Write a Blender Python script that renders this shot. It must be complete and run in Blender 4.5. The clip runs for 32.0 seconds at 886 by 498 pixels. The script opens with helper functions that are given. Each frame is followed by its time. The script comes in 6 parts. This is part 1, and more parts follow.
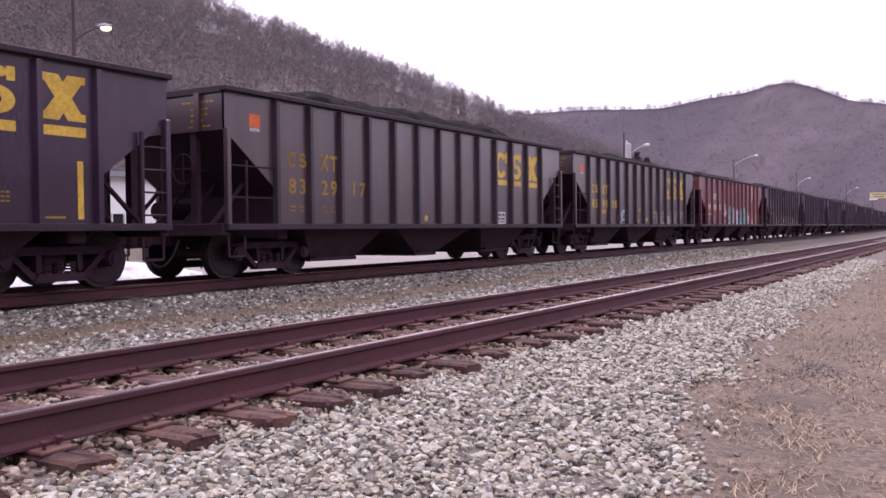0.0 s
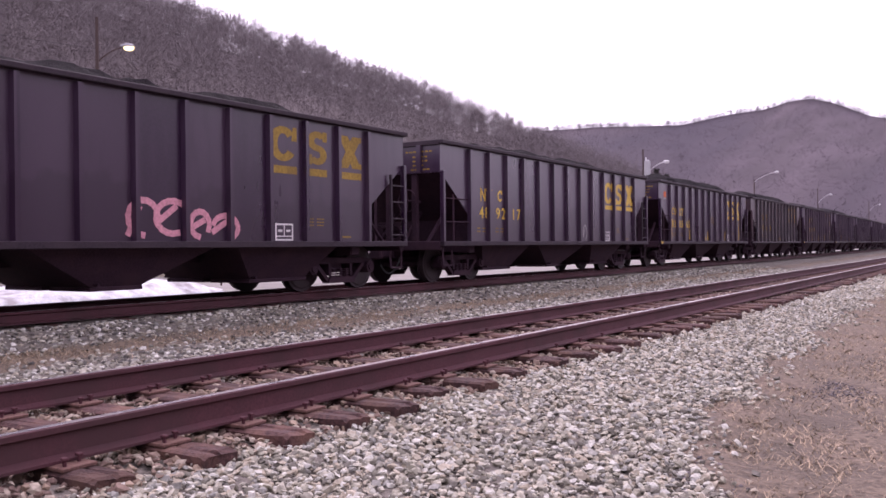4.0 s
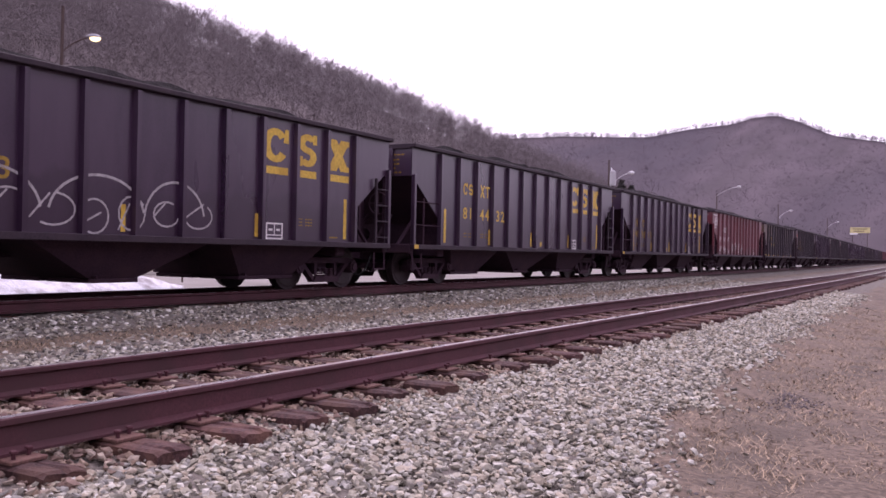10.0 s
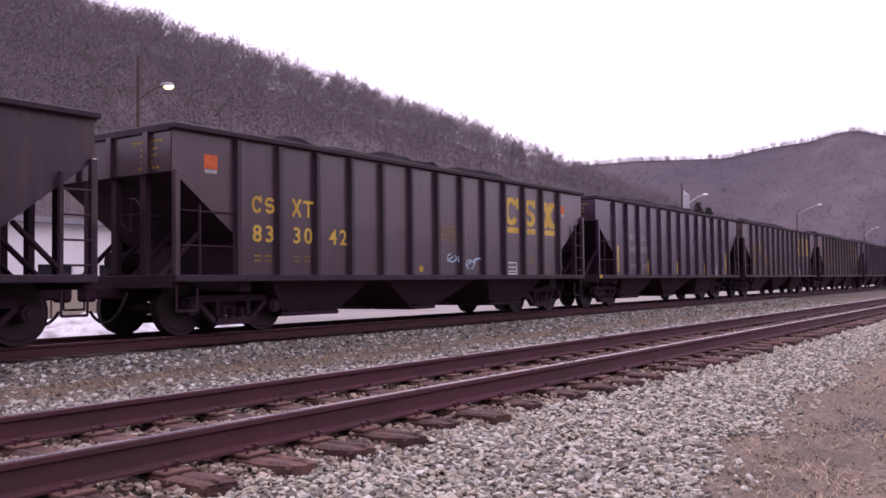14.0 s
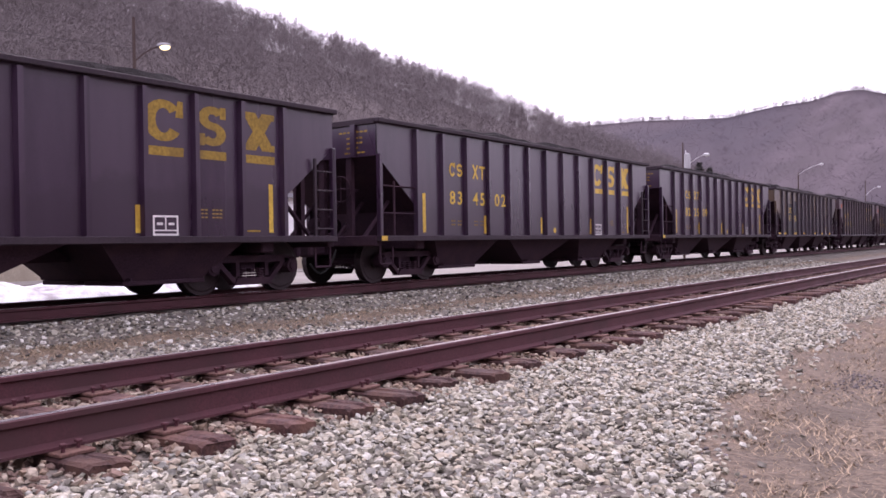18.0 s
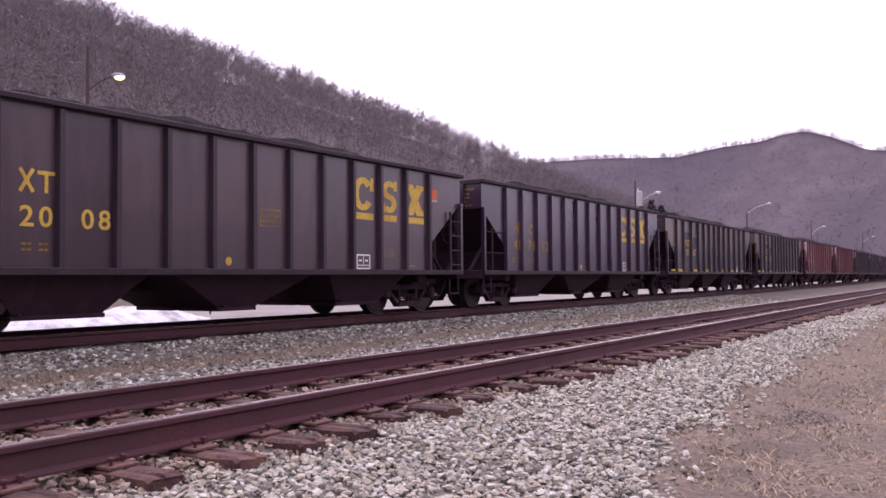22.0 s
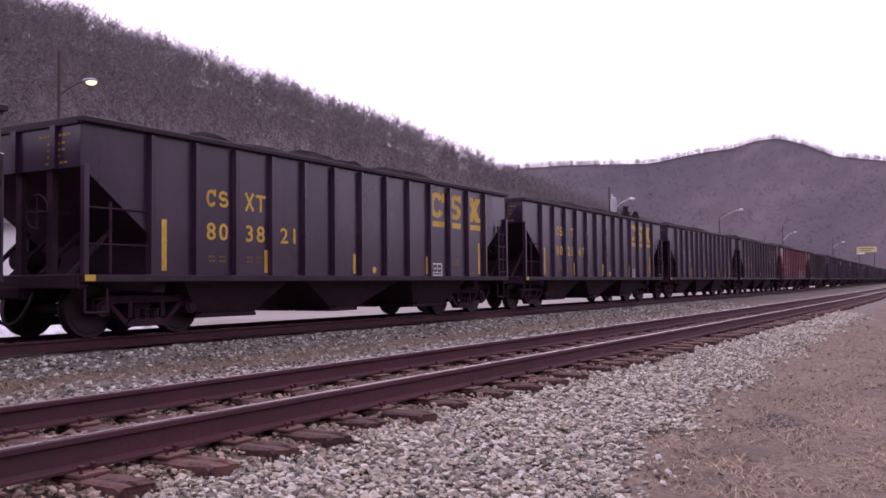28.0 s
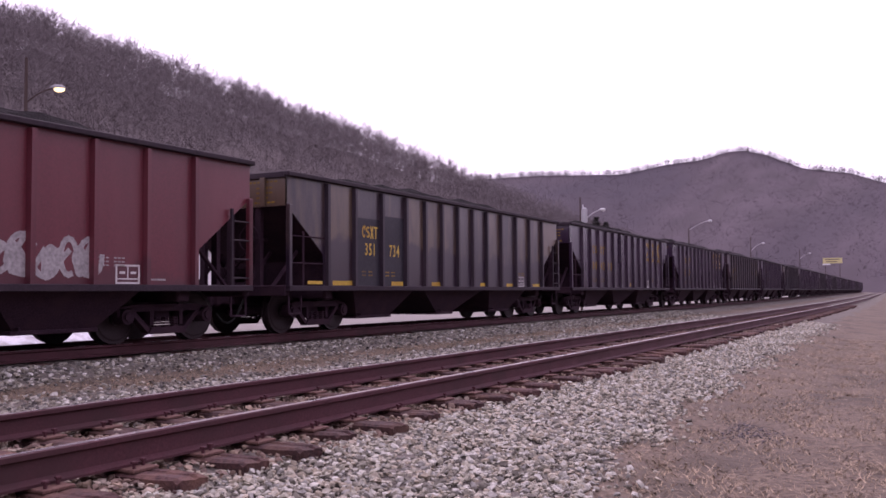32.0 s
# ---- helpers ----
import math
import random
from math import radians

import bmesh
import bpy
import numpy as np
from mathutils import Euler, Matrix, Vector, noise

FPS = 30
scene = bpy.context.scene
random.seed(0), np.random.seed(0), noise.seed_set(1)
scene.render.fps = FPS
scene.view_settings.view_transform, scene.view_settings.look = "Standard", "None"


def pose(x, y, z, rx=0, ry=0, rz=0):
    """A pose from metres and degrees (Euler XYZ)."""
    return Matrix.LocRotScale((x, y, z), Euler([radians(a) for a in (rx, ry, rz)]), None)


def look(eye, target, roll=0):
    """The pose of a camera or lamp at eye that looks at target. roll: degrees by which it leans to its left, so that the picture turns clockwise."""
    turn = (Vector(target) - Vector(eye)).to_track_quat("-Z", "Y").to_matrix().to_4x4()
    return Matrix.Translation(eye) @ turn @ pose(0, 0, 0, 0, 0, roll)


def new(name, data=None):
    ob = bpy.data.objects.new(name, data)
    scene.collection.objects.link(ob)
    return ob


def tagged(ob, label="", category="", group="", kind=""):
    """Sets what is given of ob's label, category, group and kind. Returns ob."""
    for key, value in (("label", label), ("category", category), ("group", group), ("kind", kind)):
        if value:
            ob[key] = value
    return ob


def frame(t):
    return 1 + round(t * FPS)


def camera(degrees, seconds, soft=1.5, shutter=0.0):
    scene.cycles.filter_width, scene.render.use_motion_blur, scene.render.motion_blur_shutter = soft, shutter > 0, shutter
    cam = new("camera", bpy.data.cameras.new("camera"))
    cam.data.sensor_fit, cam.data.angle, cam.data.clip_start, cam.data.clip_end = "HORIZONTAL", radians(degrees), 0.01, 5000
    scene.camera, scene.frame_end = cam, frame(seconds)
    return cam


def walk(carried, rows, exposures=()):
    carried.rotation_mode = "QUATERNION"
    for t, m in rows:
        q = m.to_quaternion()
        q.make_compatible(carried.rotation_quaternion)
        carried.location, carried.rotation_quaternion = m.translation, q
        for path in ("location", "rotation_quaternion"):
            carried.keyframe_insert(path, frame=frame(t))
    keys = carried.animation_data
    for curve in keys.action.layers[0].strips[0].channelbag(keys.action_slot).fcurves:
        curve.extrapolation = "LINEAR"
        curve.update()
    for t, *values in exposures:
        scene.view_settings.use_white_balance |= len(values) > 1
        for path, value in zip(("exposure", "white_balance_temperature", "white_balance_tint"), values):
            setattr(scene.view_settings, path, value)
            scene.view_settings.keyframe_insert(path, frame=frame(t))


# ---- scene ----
cam = camera(52.76, 32.0, soft=1.6)

# seconds, eye x y z, yaw, pitch, roll
PATH = (
    (0, -0.176, -0.068, 0.855, 31.03, -1.20, -0.63),
    (0.5, -0.170, -0.078, 0.851, 31.21, -1.50, -0.27),
    (1, -0.171, -0.071, 0.853, 30.88, -1.37, 0.23),
    (1.5, -0.176, -0.064, 0.853, 30.79, -1.31, 0.26),
    (2, -0.171, -0.066, 0.853, 31.06, -1.31, 0.16),
    (2.5, -0.184, -0.046, 0.853, 30.99, -1.28, 0.42),
    (4.5, -0.147, -0.090, 0.866, 32.34, 0.47, -0.80),
    (5, -0.153, -0.067, 0.861, 30.48, 1.24, 0.01),
    (5.5, -0.141, -0.077, 0.855, 30.49, 1.98, -0.48),
    (6, -0.128, -0.100, 0.855, 30.66, 1.01, 0.64),
    (6.5, -0.131, -0.093, 0.851, 30.07, 2.02, 0.75),
    (7, -0.138, -0.090, 0.860, 31.01, 1.18, 0.59),
    (7.5, -0.147, -0.079, 0.853, 30.40, 0.72, 0.86),
    (8, -0.144, -0.069, 0.851, 30.31, 0.40, 1.67),
    (8.5, -0.141, -0.075, 0.853, 28.73, 0.12, 2.11),
    (9, -0.154, -0.069, 0.845, 28.75, -0.68, 1.98),
    (9.5, -0.175, -0.052, 0.841, 29.21, -1.00, 2.58),
    (10, -0.161, -0.068, 0.847, 29.97, 0.18, 1.13),
    (10.5, -0.100, -0.071, 0.853, 29.10, 1.19, -0.17),
    (11, 0.012, -0.021, 0.851, 32.70, -0.97, -2.99),
    (11.5, 0.103, -0.013, 0.842, 33.85, 0.85, -1.66),
    (12, 0.091, 0.009, 0.845, 33.26, 1.76, -1.93),
    (12.5, 0.079, 0.020, 0.841, 34.48, 2.46, -2.45),
    (13, 0.064, 0.012, 0.842, 35.16, 3.14, -1.55),
    (13.5, 0.066, 0.011, 0.838, 34.20, 2.47, -0.25),
    (14, 0.056, 0.021, 0.838, 34.82, 2.15, -0.70),
    (14.5, 0.058, 0.044, 0.834, 35.26, 2.16, -1.15),
    (16.5, 0.078, 0.024, 0.814, 34.99, 0.47, -1.81),
    (17, 0.063, 0.056, 0.818, 35.07, 0.07, -1.83),
    (17.5, 0.067, 0.042, 0.811, 35.52, -0.12, -2.32),
    (18, 0.044, 0.067, 0.817, 34.89, -0.31, -0.96),
    (18.5, 0.046, 0.069, 0.813, 34.69, 0.17, -0.66),
    (19, 0.065, 0.052, 0.814, 34.40, 0.42, -1.38),
    (19.5, 0.068, 0.044, 0.812, 34.20, 0.35, -1.21),
    (20, 0.081, 0.036, 0.812, 33.98, 0.63, -1.23),
    (20.5, 0.081, 0.028, 0.817, 33.24, 0.98, -0.61),
    (21, 0.073, 0.043, 0.815, 31.70, 1.11, -0.72),
    (21.5, 0.067, 0.049, 0.818, 32.05, 1.57, -1.18),
    (22, 0.073, 0.041, 0.819, 31.99, 1.86, -0.44),
    (22.5, 0.066, 0.046, 0.820, 31.68, 2.06, -0.45),
    (23, 0.075, 0.043, 0.821, 31.15, 2.13, -0.81),
    (23.5, 0.073, 0.050, 0.820, 31.42, 2.24, -0.99),
    (24, 0.064, 0.057, 0.818, 31.72, 2.25, -0.48),
    (24.5, 0.067, 0.051, 0.819, 31.69, 2.18, -0.16),
    (25, 0.082, 0.029, 0.814, 31.04, 2.05, 0.04),
    (25.5, 0.071, 0.048, 0.813, 30.79, 2.09, 0.16),
    (27.5, 0.090, 0.037, 0.820, 30.40, 2.32, -0.92),
    (28, 0.087, 0.039, 0.815, 30.41, 2.24, -0.57),
    (28.5, 0.072, 0.051, 0.820, 30.14, 2.11, -0.20),
    (29, 0.066, 0.054, 0.820, 29.07, 1.93, -0.19),
    (29.5, 0.080, 0.041, 0.820, 28.92, 1.94, -0.05),
    (30, 0.078, 0.058, 0.822, 28.89, 2.25, -0.23),
    (30.5, 0.085, 0.050, 0.819, 28.80, 2.42, -0.15),
    (31, 0.077, 0.068, 0.819, 28.90, 2.48, -0.42),
    (31.5, 0.080, 0.054, 0.822, 28.75, 2.72, -0.30),
    (32, 0.072, 0.053, 0.823, 28.58, 2.85, -0.48),
)


def aim(t, x, y, z, yaw, pitch, roll):
    a, b = radians(yaw), radians(pitch)
    ahead = Vector((-math.sin(a) * math.cos(b), math.cos(a) * math.cos(b), math.sin(b)))
    eye = Vector((x, y, z))
    return t, look(eye, eye + 10 * ahead, roll)


EXPOSE = tuple((t, v, 6250, tint) for t, v, tint in ((0.0, 0.88, 38), (5.0, 0.78, 43), (7.0, 0.60, 44), (13.0, 0.66, 46), (14.5, 0.56, 46), (17.0, 0.88, 38), (19.0, 1.01, 37), (24.0, 0.54, 47), (28.0, 0.36, 50), (32.0, 0.36, 51)))
walk(cam, [aim(*row) for row in PATH], EXPOSE)

# ---- sky and light: a white overcast, brighter low down the valley ----
world = bpy.data.worlds.new("overcast_sky")
scene.world = world
world.use_nodes = True
wn, wl = world.node_tree.nodes, world.node_tree.links
sky = wn.new("ShaderNodeTexSky")
sky.sky_type, sky.sun_disc = "NISHITA", False
sky.sun_elevation, sky.sun_rotation = radians(50), radians(-33)
sky.air_density, sky.dust_density = 1.0, 6.0
cloud = wn.new("ShaderNodeMix")
cloud.data_type = "RGBA"
cloud.inputs[0].default_value = 0.8
cloud.inputs[7].default_value = (11.5, 11.6, 12.0, 1)
wl.new(sky.outputs[0], cloud.inputs[6])
wl.new(cloud.outputs[2], wn["Background"].inputs[0])
wn["Background"].inputs[1].default_value = 0.1
sun = new("sun", bpy.data.lights.new("sun", "SUN"))
sun.data.energy, sun.data.angle, sun.data.color = 0.7, radians(25), (1.0, 0.95, 0.9)
sun.matrix_world = look((-34, 52, 75), (0, 0, 0))

# ---- materials ----
# length over the end walls, and the scale of the rib and mark layout
LONG = {"black": 14.22, "brown": 14.36, "grey": 15.03, "red": 15.02}
EVEN = [1.31 + 0.9655 * k for k in range(13)]
WIDER = [1.37, 2.41, 3.56, 4.66, 5.62, 6.53, 7.45, 8.36, 9.28, 10.30, 11.40, 12.46, 13.55]
SCALE = {"black": 1.074, "brown": 1.074, "grey": 1.13, "red": 1.122}


def shade(name, base, rough=0.7, metal=0.0, spread=0.25, scale=6.0, fine=60.0, bump=0.3, depth=0.01, second=None, streak=0.0,
          island=0.0, per_object=0.0, spec=0.3, deep=1.0):
    """Base colour varied at two scales, with an optional second colour for stains and relief from the fine grain."""
    m = bpy.data.materials.new(name)
    m.use_nodes = True
    n, l = m.node_tree.nodes, m.node_tree.links
    out = n["Principled BSDF"]
    co = n.new("ShaderNodeTexCoord")
    where = n.new("ShaderNodeMapping")
    l.new(co.outputs["Object"], where.inputs[0])
    if per_object:
        any_ob, far = n.new("ShaderNodeObjectInfo"), n.new("ShaderNodeMath")
        far.operation = "MULTIPLY"
        far.inputs[1].default_value = 60
        l.new(any_ob.outputs["Random"], far.inputs[0])
        l.new(far.outputs[0], where.inputs["Location"])
    if deep != 1.0:
        where.inputs["Scale"].default_value = (1, deep, deep)
    if streak:
        where.inputs["Scale"].default_value = (1, 1, streak)
    big, small = n.new("ShaderNodeTexNoise"), n.new("ShaderNodeTexNoise")
    big.inputs["Scale"].default_value, small.inputs["Scale"].default_value = scale, fine
    big.inputs["Detail"].default_value = small.inputs["Detail"].default_value = 5
    l.new(where.outputs[0], big.inputs[0])
    l.new((where if deep != 1.0 else co).outputs["Vector" if deep != 1.0 else "Object"], small.inputs[0])
    ramp = n.new("ShaderNodeValToRGB")
    dark = [c * (1 - spread) for c in base]
    light = [min(1, c * (1 + spread)) for c in base]
    ramp.color_ramp.elements[0].position, ramp.color_ramp.elements[1].position = 0.3, 0.7
    ramp.color_ramp.elements[0].color, ramp.color_ramp.elements[1].color = (*dark, 1), (*light, 1)
    l.new(small.outputs[0], ramp.inputs[0])
    colour = ramp.outputs[0]
    if second:
        mask = n.new("ShaderNodeValToRGB")
        mask.color_ramp.elements[0].position, mask.color_ramp.elements[1].position = 0.45, 0.68
        l.new(big.outputs[0], mask.inputs[0])
        mix = n.new("ShaderNodeMix")
        mix.data_type = "RGBA"
        l.new(mask.outputs[0], mix.inputs[0])
        l.new(colour, mix.inputs[6])
        mix.inputs[7].default_value = (*second, 1)
        colour = mix.outputs[2]
    for amount, node, socket in ((island, "ShaderNodeNewGeometry", "Random Per Island"), (per_object, "ShaderNodeObjectInfo", "Random")):
        if amount:
            src, scaled = n.new(node), n.new("ShaderNodeMapRange")
            scaled.inputs[3].default_value, scaled.inputs[4].default_value = 1 - amount, 1 + amount
            l.new(src.outputs[socket], scaled.inputs[0])
            times = n.new("ShaderNodeVectorMath")
            times.operation = "SCALE"
            l.new(colour, times.inputs[0])
            l.new(scaled.outputs[0], times.inputs[3])
            colour = times.outputs[0]
    l.new(colour, out.inputs["Base Color"])
    vary = n.new("ShaderNodeMapRange")
    vary.inputs[3].default_value, vary.inputs[4].default_value = max(0.05, rough - 0.12), min(1, rough + 0.12)
    l.new(big.outputs[0], vary.inputs[0])
    l.new(vary.outputs[0], out.inputs["Roughness"])
    out.inputs["Metallic"].default_value = metal
    out.inputs["Specular IOR Level"].default_value = spec
    if bump:
        b = n.new("ShaderNodeBump")
        b.inputs["Strength"].default_value, b.inputs["Distance"].default_value = bump, depth
        l.new(small.outputs[0], b.inputs["Height"])
        l.new(b.outputs[0], out.inputs["Normal"])
    return m


def mixed_stones(name, colours, spread=0.25):
    """Crushed stone: every stone takes one of several colours, with a fine grain."""
    m = shade(name, (0.56, 0.56, 0.56), 0.9, 0, spread, 3, 45, 0.3, 0.004)
    n, l = m.node_tree.nodes, m.node_tree.links
    out = n["Principled BSDF"]
    grain = out.inputs["Base Color"].links[0].from_socket
    each, pick = n.new("ShaderNodeNewGeometry"), n.new("ShaderNodeValToRGB")
    pick.color_ramp.interpolation = "CONSTANT"
    for k, c in enumerate(colours):
        e = pick.color_ramp.elements[k] if k < 2 else pick.color_ramp.elements.new(k / len(colours))
        e.position, e.color = k / len(colours), (*c, 1)
    l.new(each.outputs["Random Per Island"], pick.inputs[0])
    both = n.new("ShaderNodeMix")
    both.data_type, both.blend_type = "RGBA", "MULTIPLY"
    both.inputs[0].default_value = 1
    l.new(pick.outputs[0], both.inputs[6])
    l.new(grain, both.inputs[7])
    l.new(both.outputs[2], out.inputs["Base Color"])
    return m


def weathered(m, faded, grime, long_side, ribs, fade=0.6, low=0.5, edge=1.75):
    """Car sides: each panel between two ribs has faded by its own amount, and dirt clings to the lower part with a ragged edge."""
    n, l = m.node_tree.nodes, m.node_tree.links
    out = n["Principled BSDF"]
    colour = out.inputs["Base Color"].links[0].from_socket

    def sums(op, a, b, c=None):
        node = n.new("ShaderNodeMath")
        node.operation = op
        for k, v in enumerate((a, b, c)):
            if v is None:
                continue
            if isinstance(v, (int, float)):
                node.inputs[k].default_value = v
            else:
                l.new(v, node.inputs[k])
        return node.outputs[0]

    co, cut, who = n.new("ShaderNodeTexCoord"), n.new("ShaderNodeSeparateXYZ"), n.new("ShaderNodeObjectInfo")
    l.new(co.outputs["Object"], cut.inputs[0])
    steps = n.new("ShaderNodeValToRGB")
    steps.color_ramp.interpolation = "CONSTANT"
    l.new(sums("ADD", sums("DIVIDE", cut.outputs[1], long_side), 0.5), steps.inputs[0])
    for k, r in enumerate([0.0] + ribs):
        e = steps.color_ramp.elements[k] if k < 2 else steps.color_ramp.elements.new(r / long_side)
        e.position, e.color = r / long_side, (*(k * 0.05,) * 3, 1)
    panel = sums("ROUND", sums("MULTIPLY", steps.outputs[0], 20.0), 0)
    own = n.new("ShaderNodeTexWhiteNoise")
    own.noise_dimensions = "2D"
    pair = n.new("ShaderNodeCombineXYZ")
    l.new(panel, pair.inputs[0])
    l.new(sums("MULTIPLY", who.outputs["Random"], 91.0), pair.inputs[1])
    l.new(pair.outputs[0], own.inputs[0])
    tall = n.new("ShaderNodeMapping")
    tall.inputs["Scale"].default_value = (1, 1, 0.22)
    l.new(co.outputs["Object"], tall.inputs[0])
    l.new(pair.outputs[0], tall.inputs["Location"])
    runs, spots = n.new("ShaderNodeTexNoise"), n.new("ShaderNodeTexNoise")
    runs.inputs["Scale"].default_value, runs.inputs["Detail"].default_value = 4.5, 6
    spots.inputs["Scale"].default_value, spots.inputs["Detail"].default_value = 1.7, 7
    l.new(tall.outputs[0], runs.inputs[0])
    l.new(co.outputs["Object"], spots.inputs[0])

    def blend(fac, a, b):
        mix = n.new("ShaderNodeMix")
        mix.data_type = "RGBA"
        l.new(fac, mix.inputs[0])
        l.new(a, mix.inputs[6])
        mix.inputs[7].default_value = (*b, 1)
        return mix.outputs[2]

    def ramp(v, a, b, top):
        node = n.new("ShaderNodeMapRange")
        node.interpolation_type = "SMOOTHSTEP"
        node.inputs[1].default_value, node.inputs[2].default_value, node.inputs[4].default_value = a, b, top
        l.new(v, node.inputs[0])
        return node.outputs[0]

    bleach = ramp(sums("ADD", sums("MULTIPLY", own.outputs[0], 0.55), sums("MULTIPLY", runs.outputs[0], 0.9)), 0.45, 1.0, fade)
    colour = blend(bleach, colour, faded)
    brink = sums("ADD", sums("MULTIPLY", own.outputs[0], 0.5), sums("MULTIPLY", spots.outputs[0], 0.9))
    dirt = ramp(sums("SUBTRACT", sums("ADD", brink, edge - 0.7), cut.outputs[2]), -0.08, 0.16, low)
    colour = blend(dirt, colour, grime)
    l.new(colour, out.inputs["Base Color"])
    return m


